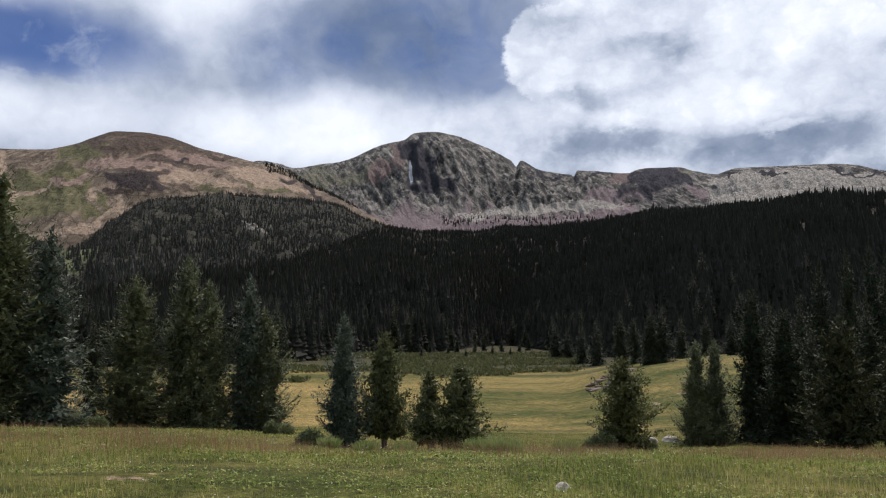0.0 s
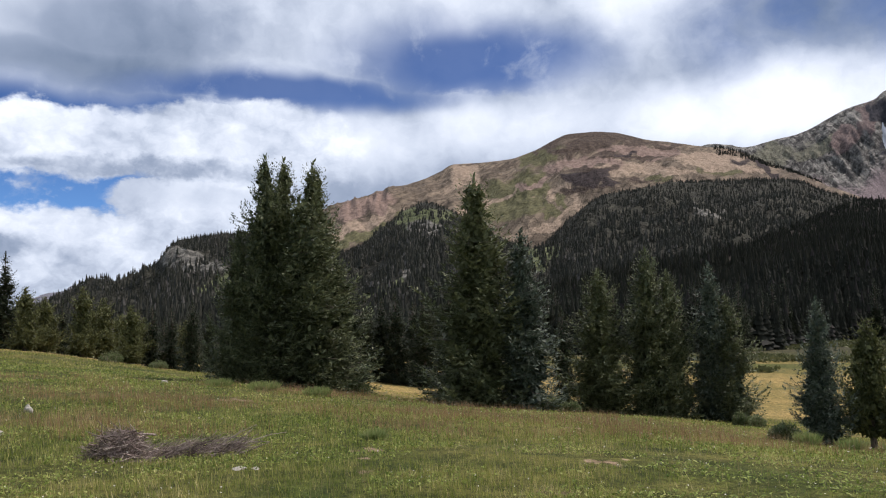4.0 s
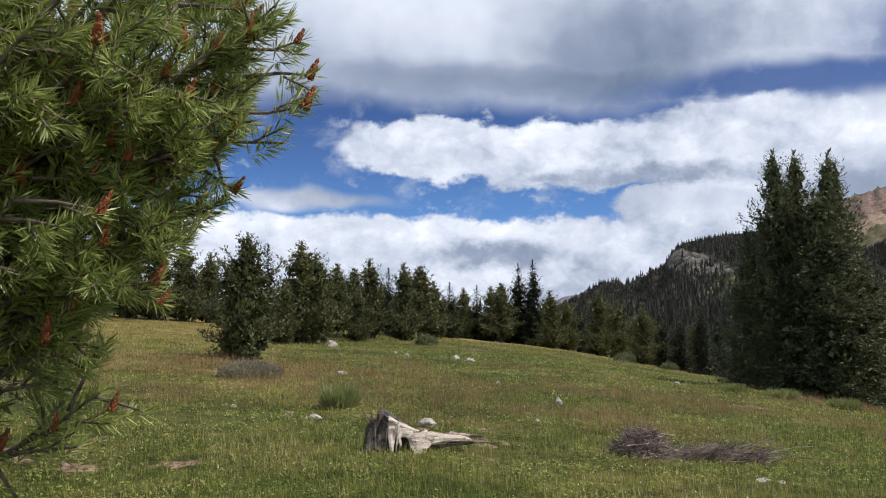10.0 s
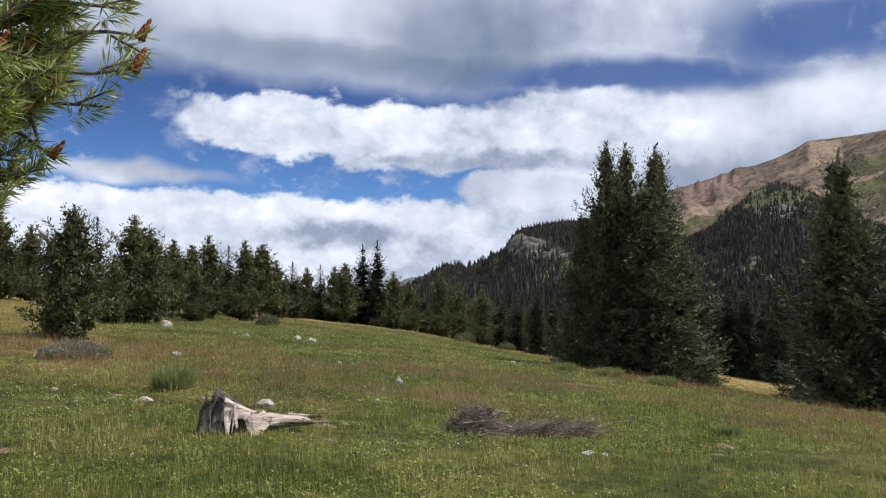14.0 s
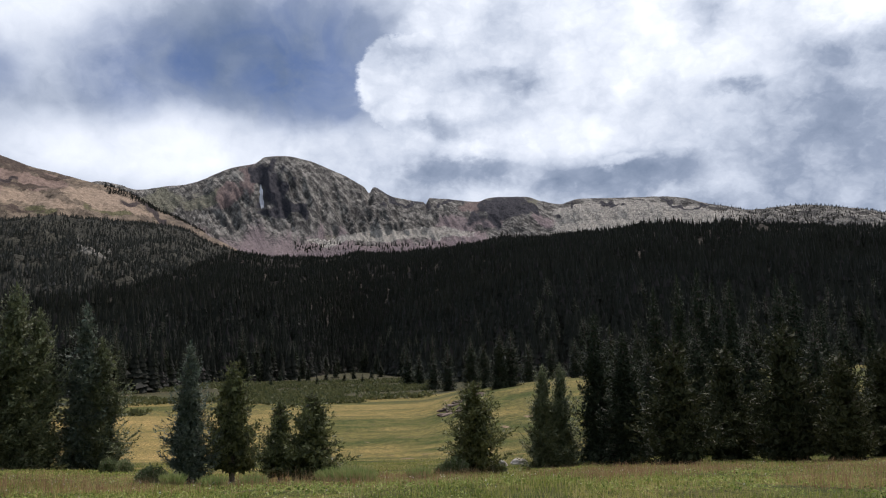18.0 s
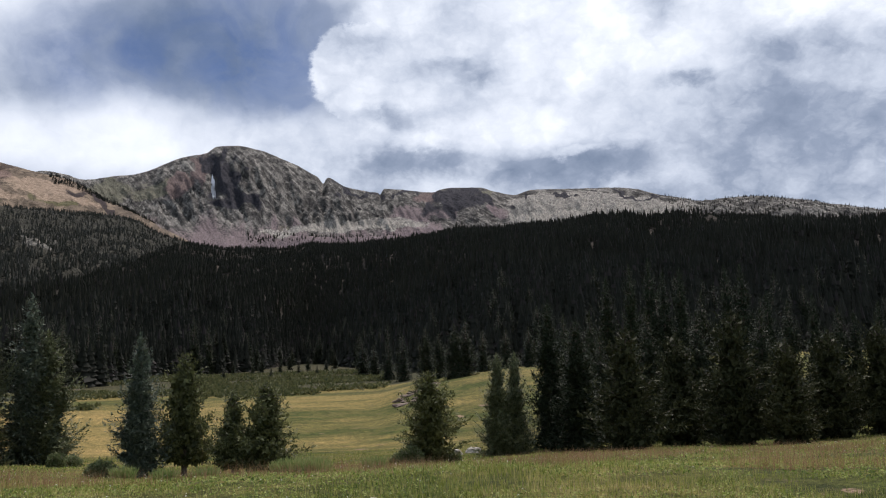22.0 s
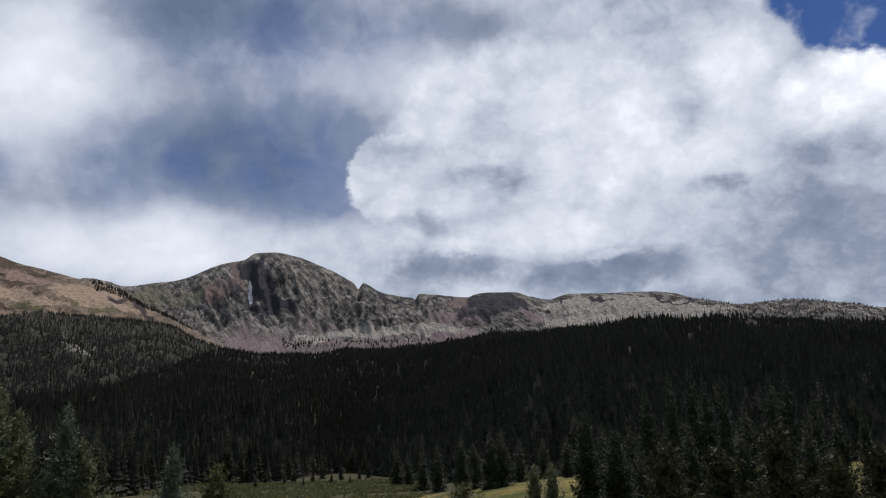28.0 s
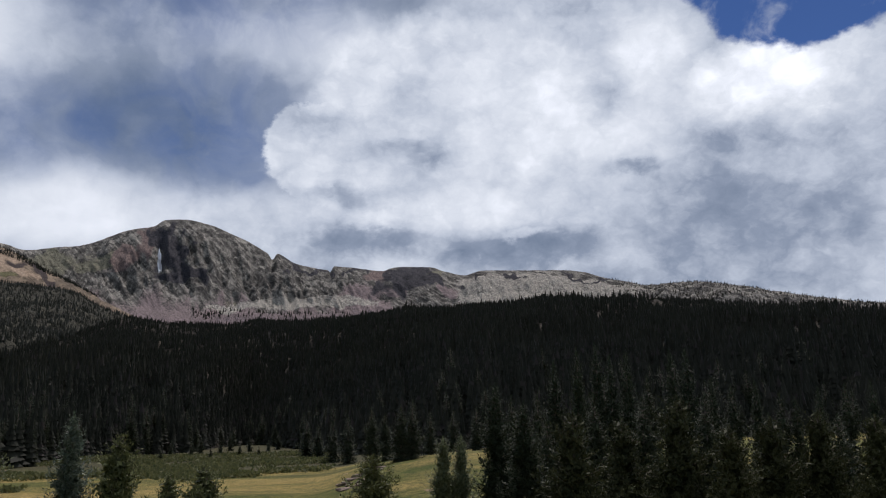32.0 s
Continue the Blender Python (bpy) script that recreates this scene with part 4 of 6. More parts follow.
proto("deep", "spruce_tree", "dense dark conical spruce beside the stand", 24, 7.0, 2.0, 24000, SHADED_SPRUCE, fall=0.75)
proto("tall", "spruce_tree", "tall spire-shaped spruce in the stand", 20, 9.0, 2.1, 18000, SHADED_SPRUCE)
proto("tallb", "spruce_tree", "tall blue-green spruce in the stand", 21, 9.0, 2.0, 18000, SHADED_SPRUCE)
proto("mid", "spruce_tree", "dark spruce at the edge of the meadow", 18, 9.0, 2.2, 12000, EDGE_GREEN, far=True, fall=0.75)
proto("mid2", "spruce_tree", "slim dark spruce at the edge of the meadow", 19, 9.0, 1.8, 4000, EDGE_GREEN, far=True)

# kind, bearing, range, top above the horizon, turn, width
LONE_TREES = [
    ("dark", -28.9, 33, 10.3, 0, 1.0), ("blue", -25.7, 33, 6.5, 90, 0.95), ("full", -20.5, 40, 3.6, 40, 0.95), ("full", -17.3, 41, 4.9, 140, 0.75), ("full", -15.9, 41.5, 3.4, 10, 0.7),
    ("blue", -13.2, 42, 3.8, 250, 0.8), ("full", -12.2, 42, 1.6, 10, 0.85), ("mid", -23.0, 52, 1.0, 0, 0.9), ("mid", -30.9, 46, 2.6, 60, 0.9),
    ("blue", -6.75, 26, 1.28, 0, 0.8), ("pine2", -3.95, 27, -0.15, 30, 0.9), ("pine2", -0.85, 25, -2.64, 130, 1.1), ("pine", 1.3, 24.5, -2.2, 70, 1.2),
    ("pine", 12.35, 30, -1.7, 200, 1.1), ("full", 17.1, 40, -0.6, 10, 0.75), ("full", 18.3, 41, -0.55, 80, 0.7),
]
SPRUCE_CLUMP = [("big", -43.5, 34, 11.65, 20, 0.72), ("big", -42.3, 34.6, 11.5, 200, 0.72), ("dark", -40.2, 34.4, 11.35, 50, 0.85), ("full", -38.6, 34.8, 4.6, 50, 1.0),
    ("full", -45.3, 34, 6.6, 10, 0.7), ("dark", -41.2, 33.2, 9.0, 120, 1.1), ("full", -44.2, 32.8, 1.0, 30, 1.0)]
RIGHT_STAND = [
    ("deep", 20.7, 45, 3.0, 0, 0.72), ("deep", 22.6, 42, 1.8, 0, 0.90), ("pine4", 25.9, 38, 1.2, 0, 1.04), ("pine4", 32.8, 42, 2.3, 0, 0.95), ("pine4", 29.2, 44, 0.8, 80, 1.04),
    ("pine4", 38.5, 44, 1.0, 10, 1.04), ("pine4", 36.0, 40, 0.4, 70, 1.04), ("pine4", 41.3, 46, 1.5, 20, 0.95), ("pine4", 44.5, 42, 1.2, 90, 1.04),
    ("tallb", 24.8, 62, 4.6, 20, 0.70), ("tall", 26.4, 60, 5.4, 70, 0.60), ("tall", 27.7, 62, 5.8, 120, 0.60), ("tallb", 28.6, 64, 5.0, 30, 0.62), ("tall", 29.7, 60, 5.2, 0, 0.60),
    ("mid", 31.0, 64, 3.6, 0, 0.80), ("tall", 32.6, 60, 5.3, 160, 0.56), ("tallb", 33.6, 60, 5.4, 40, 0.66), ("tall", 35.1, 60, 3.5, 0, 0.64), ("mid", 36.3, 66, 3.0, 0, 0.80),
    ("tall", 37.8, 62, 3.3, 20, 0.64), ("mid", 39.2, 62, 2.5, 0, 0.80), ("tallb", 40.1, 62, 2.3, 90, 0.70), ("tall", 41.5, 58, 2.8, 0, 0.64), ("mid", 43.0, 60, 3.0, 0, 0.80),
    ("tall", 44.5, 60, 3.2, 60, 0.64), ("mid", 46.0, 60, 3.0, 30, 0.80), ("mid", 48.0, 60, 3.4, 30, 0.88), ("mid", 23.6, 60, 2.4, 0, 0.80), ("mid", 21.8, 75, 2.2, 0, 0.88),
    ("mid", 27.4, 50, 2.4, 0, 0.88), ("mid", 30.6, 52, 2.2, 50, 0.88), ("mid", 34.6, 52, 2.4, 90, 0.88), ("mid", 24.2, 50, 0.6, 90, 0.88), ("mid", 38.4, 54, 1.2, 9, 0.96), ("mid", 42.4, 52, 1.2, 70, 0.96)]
BANK_TREES = [("mid", 12.2, 136, 1.45, 0, 0.9), ("mid", 14.2, 136, 1.6, 40, 1.0), ("mid2", 15.0, 138, 1.85, 80, 1.2), ("mid", 13.1, 150, 1.0, 120, 1.0), ("mid2", 7.8, 285, 0.7, 0, 1.4), ("mid2", 8.6, 280, 0.3, 0, 1.4),
    ("mid2", 9.6, 240, 0.6, 10, 1.2), ("mid2", 10.6, 220, 0.9, 30, 1.2), ("mid2", 16.2, 150, 1.1, 0, 1.2), ("mid2", 17.8, 160, 1.2, 60, 1.2), ("mid2", 19.4, 160, 1.3, 60, 1.2)]
HILL_PINES = [
    ("pine", -79.4, 30, 6.6, 90, 1.0), ("pine3", -75.6, 42, 6.1, 0, 1.15), ("pine3", -74.6, 44, 5.3, 50, 1.1), ("pine3", -76.8, 40, 3.4, 50, 0.9), ("pine2", -73.2, 50, 4.6, 40, 1.0), ("pine2", -72.0, 54, 4.3, 0, 1.2), ("pine3", -70.9, 52, 5.0, 60, 0.95),
    ("pine3", -71.7, 46, 2.9, 20, 1.1), ("mid2", -69.6, 60, 4.4, 0, 1.0), ("pine3", -68.5, 50, 4.7, 20, 0.9), ("pine2", -67.4, 58, 4.5, 90, 1.2), ("pine3", -66.4, 60, 3.4, 0, 1.0), ("mid2", -65.3, 68, 3.4, 0, 1.2), ("pine3", -64.3, 74, 3.0, 0, 1.0),
    ("mid2", -63.4, 75, 3.2, 30, 1.1), ("pine3", -62.4, 74, 3.1, 0, 1.0), ("pine2", -61.7, 72, 3.3, 0, 1.3), ("mid", -60.5, 74, 4.7, 0, 0.9), ("mid", -59.5, 73, 4.95, 70, 0.95), ("pine3", -58.3, 66, 2.8, 40, 1.0),
    ("pine3", -57.2, 74, 2.2, 0, 1.1), ("mid2", -56.2, 78, 2.0, 0, 1.2), ("pine3", -55.0, 68, 2.8, 10, 0.95), ("pine3", -53.8, 70, 2.1, 80, 1.0), ("pine3", -52.1, 62, 1.6, 20, 1.1), ("mid2", -50.8, 63, 1.6, 0, 1.2),
    ("mid2", -49.6, 64, 1.4, 0, 1.2), ("mid", -48.3, 60, 1.9, 0, 0.9), ("mid", -47.2, 66, 1.4, 60, 1.0), ("pine3", -85.2, 60, 6.2, 30, 1.0), ("pine3", -83.4, 62, 5.9, 0, 1.0), ("pine3", -87.0, 60, 6.5, 60, 1.0), ("pine3", -89.0, 62, 6.3, 0, 1.1),
    ("pine3", -81.7, 64, 5.2, 20, 1.0), ("mid2", -77.9, 60, 5.9, 20, 1.1), ("pine3", -91.2, 60, 6.6, 0, 1.1), ("pine3", -93.5, 58, 6.8, 40, 1.1), ("pine3", -96, 58, 7.0, 40, 1.1), ("pine3", -99, 56, 7.2, 40, 1.1),
    ("mid", -36.8, 90, 2.3, 0, 1.0), ("mid", -35.6, 92, 2.0, 70, 1.1), ("mid", -34.6, 90, 2.3, 40, 1.0), ("mid", -33.4, 94, 1.6, 0, 1.1), ("mid", -32.6, 88, 2.2, 90, 1.0), ("mid", -38.3, 92, 1.8, 0, 1.1), ("mid", -31.2, 96, 1.5, 0, 1.1), ("mid", -39.8, 94, 1.6, 0, 1.1)]


def plant(rows, group=""):
    for key, az, r, el, turn, wide in rows:
        ob, h = PROTO[key]
        stand(ob, az, r, el, turn, wide, h, group=group)


plant(LONE_TREES)
plant(SPRUCE_CLUMP, "clump of large spruces")
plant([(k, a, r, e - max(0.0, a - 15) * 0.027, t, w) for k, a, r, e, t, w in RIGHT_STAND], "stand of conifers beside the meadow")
BANK_TREES += [("mid2", -1.5 + 0.62 * k, 300 + (k * 53) % 130, -1.0 + 0.22 * ((k * 7) % 5), k * 40, 1.3) for k in range(13)]
plant(BANK_TREES, "spruces on the grassy bank")
plant(HILL_PINES, "row of conifers along the hillside")
# a second rank behind the rows, and the wood's edge along the valley floor
back = np.random.default_rng(31)
plant([("pine3" if back.random() < 0.5 else "mid2", a + back.normal(0, 0.3), back.uniform(78, 100), e, back.uniform(0, 360), 1.15)
       for a, e in ((-94, 4.9), (-90, 4.8), (-86, 4.6), (-84, 4.4), (-82, 4.2), (-80, 4.2), (-78, 3.9), (-76.4, 3.8), (-74, 3.6), (-72.6, 3.6), (-70, 3.4), (-67.9, 3.2), (-66, 2.5), (-64.8, 2.3),
                    (-62.9, 2.2), (-61, 2.4), (-58.9, 2.0), (-57.6, 1.6), (-56.8, 1.5), (-54.4, 1.2), (-52.9, 1.0), (-51.4, 0.8), (-50.2, 0.8), (-48.9, 0.6))], "second row of hillside conifers")
EDGE = [(-34, 225), (-11, 260), (-5, 360), (0, 405), (4, 560), (8, 395), (12, 300), (20, 245), (50, 215)]
edge_rows = []
for a in np.arange(-30, 47, 0.5):
    r = float(smooth_table(*zip(*EDGE), np.array([a]))[0]) + abs(back.normal(0, 28)) - 6
    if a > 9:
        r += 20
    edge_rows.append(("mid2", a + back.normal(0, 0.15), r, math.degrees(math.atan2(back.uniform(11.0, 22.0) - 9.2, r)), back.uniform(0, 360), back.uniform(0.75, 1.25)))
plant(edge_rows, "spruces along the edge of the wood")
# the first trees up the slope behind the edge
tree_a = back.uniform(-28, 46, 56)
for a, s in zip(tree_a, back.uniform(0.01, 0.08, 56)):
    x, y, z = (float(v[0]) for v in near_slope(np.array([a]), np.array([s])))
    ob, h = PROTO["mid2"]
    c = copy_thing(ob, pose(x, y, z - 0.4, 0, 0, back.uniform(0, 360)))
    k = back.uniform(12, 19) / h
    c.scale = (k * back.uniform(0.9, 1.3), k * back.uniform(0.9, 1.3), k)
    tagged(c, "", "", "spruces on the lower forest slope")
# ---- far forest ----


def far_trees(name, label, height_fn, count, az_range, s_range, size, seed, mat, keep=None, tiers=3, sides=5):
    """Thousands of small conifers joined into one mass: jagged tiers on a spike."""
    g = np.random.default_rng(seed)
    a = g.uniform(*az_range, count)
    s = g.uniform(*s_range, count)
    if keep is not None:
        k = keep(a, s, g)
        a, s = a[k], s[k]
    x, y, z = height_fn(a, s)
    n = len(a)
    h = g.uniform(*size, n) * (0.7 + 0.55 * g.random(n)) * (1.1 - 0.4 * np.clip(s, 0, 1))
    w = h * g.uniform(0.16, 0.25, n)
    vs, fs = [], []
    base = 0
    spin = g.random(n) * 6.28
    for t in range(tiers):
        z0 = 0.04 + 0.81 * t / tiers
        z1 = min(1.0, z0 + 1.4 / tiers) if t < tiers - 1 else 1.0
        ring = []
        for k in range(sides):
            ang = spin + (k + 0.35 * t) * 2 * math.pi / sides
            rr = w * (1 - z0) * (0.7 + 0.6 * g.random(n))
            ring.append(np.stack([x + rr * np.cos(ang), y + rr * np.sin(ang), z + h * (z0 - 0.05 * g.random(n))], 1))
        apex = np.stack([x, y, z + h * z1], 1)
        v = np.stack(ring + [apex], 1)
        idx = base + np.arange(n)[:, None] * (sides + 1)
        for k in range(sides):
            fs.append(np.concatenate([idx + k, idx + (k + 1) % sides, idx + sides], 1))
        vs.append(v.reshape(-1, 3))
        base += n * (sides + 1)
    me = mesh_data(name, np.concatenate(vs), np.concatenate(fs), mat)
    return tagged(new(name, me), label, "forest", kind="stuff")


DEAD = foliage("standing dead conifers", (0.028, 0.032, 0.025), (0.068, 0.067, 0.055), (0.13, 0.12, 0.108), 0.1, 0.05)


def sparse(a, s, g):
    """Thin out over rock, clearings and the open gully."""
    x, y, z = left_slope(a, s)
    e = np.degrees(np.arctan2(z - 1.6, np.hypot(x, y)))
    bare = np.maximum(patch(a, e, OUTCROPS, 61), patch(a, e, CLEARINGS, 62))
    return g.random(len(a)) > 0.6 * np.clip(bare * 1.6, 0, 1)


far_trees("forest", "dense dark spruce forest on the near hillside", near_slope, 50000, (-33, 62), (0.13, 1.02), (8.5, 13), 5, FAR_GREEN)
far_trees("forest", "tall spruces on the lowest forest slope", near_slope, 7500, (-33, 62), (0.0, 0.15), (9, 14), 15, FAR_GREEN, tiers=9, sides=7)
far_trees("forest", "thinner spruce forest with grey dead trees on the mountainside", left_slope, 30000, (-64, 0), (0.0, 1.0), (8, 12), 6, DEAD, sparse)
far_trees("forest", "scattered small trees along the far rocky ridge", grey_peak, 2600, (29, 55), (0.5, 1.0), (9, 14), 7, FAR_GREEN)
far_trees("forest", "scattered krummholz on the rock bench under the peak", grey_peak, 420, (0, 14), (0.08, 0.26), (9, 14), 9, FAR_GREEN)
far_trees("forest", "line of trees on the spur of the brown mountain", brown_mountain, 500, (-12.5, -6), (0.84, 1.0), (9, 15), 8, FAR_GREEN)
for ob, _ in PROTO.values():
    for o in (*ob.children_recursive, ob):
        bpy.data.objects.remove(o)

# ---- foreground materials ----


def weathered(name, a, b, c, scale, along=(1, 1, 1)):
    m, N, bsdf = material(name, 0.85, 0.2)
    p = N.vec("MULTIPLY", N.add("ShaderNodeTexCoord").outputs["Object"], along)
    n = N.noise(p, scale, 7.0, 0.65).outputs["Fac"]
    w = N.noise(p, scale * 0.25, 4.0, 0.5).outputs["Fac"]
    col = N.mix(N.ramp(n, 0.36, 0.62), a, b)
    col = N.mix(N.ramp(w, 0.52, 0.68), col, c)
    N.put(bsdf.inputs["Base Color"], col)
    bump(N, bsdf, n, 0.9, 0.03)
    return m


def blades(name, cols):
    m, N, bsdf = material(name, 0.7, 0.2)
    isle = N.add("ShaderNodeNewGeometry").outputs["Random Per Island"]
    big = N.noise(place(N), 0.35, 4.0, 0.6).outputs["Fac"]
    ramp = N.add("ShaderNodeValToRGB")
    N.put(ramp.inputs[0], N.math("ADD", N.math("ADD", N.math("MULTIPLY", isle, 0.7), N.ramp(big, 0.3, 0.7, -0.08, 0.2)), N.ramp(N.noise(place(N), 2.6, 3.0, 0.6).outputs["Fac"], 0.35, 0.65, -0.16, 0.2)))
    e = ramp.color_ramp.elements
    e[0].position, e[0].color = 0.0, (*cols[0], 1)
    e[1].position, e[1].color = 1.0, (*cols[-1], 1)
    for i, c in enumerate(cols[1:-1]):
        k = e.new((i + 1) / (len(cols) - 1))
        k.color = (*c, 1)
    N.put(bsdf.inputs["Base Color"], ramp.outputs[0])
    tl = N.add("ShaderNodeBsdfTranslucent")
    N.put(tl.inputs[0], ramp.outputs[0])
    mx = N.add("ShaderNodeMixShader")
    mx.inputs[0].default_value = 0.35
    N.put(mx.inputs[1], bsdf.outputs[0])
    N.put(mx.inputs[2], tl.outputs[0])
    N.put([n for n in N.t.nodes if n.type == "OUTPUT_MATERIAL"][0].inputs[0], mx.outputs[0])
    return m


GRASS = blades("grass blades", [(0.065, 0.1, 0.016), (0.18, 0.225, 0.04), (0.31, 0.325, 0.08), (0.46, 0.4, 0.15), (0.6, 0.5, 0.25)])
FORB = blades("forb leaves", [(0.06, 0.1, 0.02), (0.18, 0.24, 0.045), (0.33, 0.38, 0.1), (0.45, 0.41, 0.16)])
STRAW = blades("straw", [(0.22, 0.19, 0.08), (0.34, 0.28, 0.14), (0.45, 0.37, 0.2)])
SEDGE = blades("tall tussock blades", [(0.14, 0.2, 0.06), (0.24, 0.29, 0.1), (0.38, 0.36, 0.16)])
SHRUB = blades("shrub leaves", [(0.09, 0.12, 0.05), (0.16, 0.19, 0.085), (0.26, 0.26, 0.14)])
WILLOW = blades("willow leaves", [(0.05, 0.062, 0.022), (0.1, 0.108, 0.042), (0.17, 0.16, 0.075)])
GREY_SHRUB = blades("grey willow leaves", [(0.17, 0.17, 0.11), (0.26, 0.24, 0.17), (0.38, 0.34, 0.25)])
PETAL, _n, _b = material("white petals", 0.7)
_b.inputs["Base Color"].default_value = (0.62, 0.6, 0.5, 1)
PALE_WOOD = weathered("bleached wood", (0.5, 0.42, 0.33), (0.68, 0.6, 0.5), (0.3, 0.2, 0.13), 9.0, (0.35, 2.0, 2.0))
# bark, and also the dark of the log's hollow painted as colour
BARK_AND_SHADE = weathered("bark and hollow shade", (0.05, 0.042, 0.035), (0.13, 0.11, 0.09), (0.2, 0.18, 0.15), 16.0)
GREY_TWIG = weathered("dead grey twigs", (0.24, 0.19, 0.15), (0.44, 0.37, 0.3), (0.14, 0.1, 0.08), 12.0)
BRUSH_TWIG = weathered("dead brown twigs", (0.15, 0.11, 0.095), (0.34, 0.27, 0.23), (0.07, 0.05, 0.042), 14.0)
LICHEN_ROCK = weathered("lichened granite", (0.28, 0.255, 0.21), (0.5, 0.46, 0.385), (0.2, 0.18, 0.14), 9.0)
RED_ROCK = weathered("red bank rock", (0.17, 0.125, 0.1), (0.28, 0.21, 0.165), (0.12, 0.1, 0.08), 2.0)
SOIL = weathered("bare earth", (0.13, 0.085, 0.06), (0.24, 0.17, 0.12), (0.18, 0.15, 0.09), 8.0)
CONE = weathered("red pollen cones", (0.3, 0.085, 0.04), (0.44, 0.16, 0.07), (0.18, 0.06, 0.03), 60.0)
NEAR_NEEDLE = foliage("long pine needles", (0.16, 0.235, 0.055), (0.48, 0.56, 0.17), (0.7, 0.64, 0.28), 0.36, 0.5)
for _n in NEAR_NEEDLE.node_tree.nodes:
    if _n.type == "BSDF_PRINCIPLED":
        _n.inputs["Roughness"].default_value = 0.38


# ---- fallen tree root ----
def blob_mesh(name, seed, size, rough, mat, seg=14):
    """A rounded, uneven lump (rock or clod)."""
    bm = bmesh.new()
    bmesh.ops.create_icosphere(bm, subdivisions=3, radius=1.0)
    for v in bm.verts:
        n = noise.noise(v.co * 1.3 + Vector((seed, 0, 0))) * rough + noise.noise(v.co * 3.1 + Vector((0, seed, 0))) * rough * 0.4
        f = noise.cell_vector(v.co * 1.4 + Vector((seed, seed, 0))).x * rough * 0.25
        v.co = Vector((v.co.x * size[0], v.co.y * size[1], v.co.z * size[2])) * (1 + n + f)
    me = bpy.data.meshes.new(name)
    bm.to_mesh(me)
    bm.free()
    me.materials.append(mat)
    for p in me.polygons:
        p.use_smooth = False
    return me


def slab(name, mat, p0, p1, w0, w1, thick, face, seed, steps=7):
    """A split, weathered piece of wood from p0 to p1: a tapering, warped board with ragged ends."""
    g = np.random.default_rng(seed)
    p0, p1, face = Vector(p0), Vector(p1), Vector(face).normalized()
    ax = (p1 - p0)
    across = ax.cross(face).normalized()
    bm = bmesh.new()
    rings = []
    for k in range(steps):
        t = k / (steps - 1)
        c = p0 + ax * t + face * (0.05 * math.sin(t * 4 + seed)) * ax.length
        w = (w0 + (w1 - w0) * t) / 2 * (1 + 0.18 * math.sin(t * 9 + seed) + g.normal(0, 0.05))
        h = thick / 2 * (1 + g.normal(0, 0.12))
        ring = []
        for u, v in ((-1, -0.6), (-0.45, -1), (0.4, -1), (1, -0.5), (1, 0.5), (0.3, 1.1), (-0.3, 0.9), (-1, 0.6)):
            end = ax.normalized() * g.normal(0, 0.025) if k in (0, steps - 1) else Vector()
            ring.append(bm.verts.new(c + across * (u * w * (1 + g.normal(0, 0.04))) + face * (v * h) + end))
        rings.append(ring)
    for r1, r2 in zip(rings, rings[1:]):
        for j in range(8):
            bm.faces.new((r1[j], r1[(j + 1) % 8], r2[(j + 1) % 8], r2[j]))
    bm.faces.new(rings[0][::-1])
    bm.faces.new(rings[-1])
    bmesh.ops.recalc_face_normals(bm, faces=bm.faces)
    me = bpy.data.meshes.new(name)
    bm.to_mesh(me)
    bm.free()
    me.materials.append(mat)
    return me


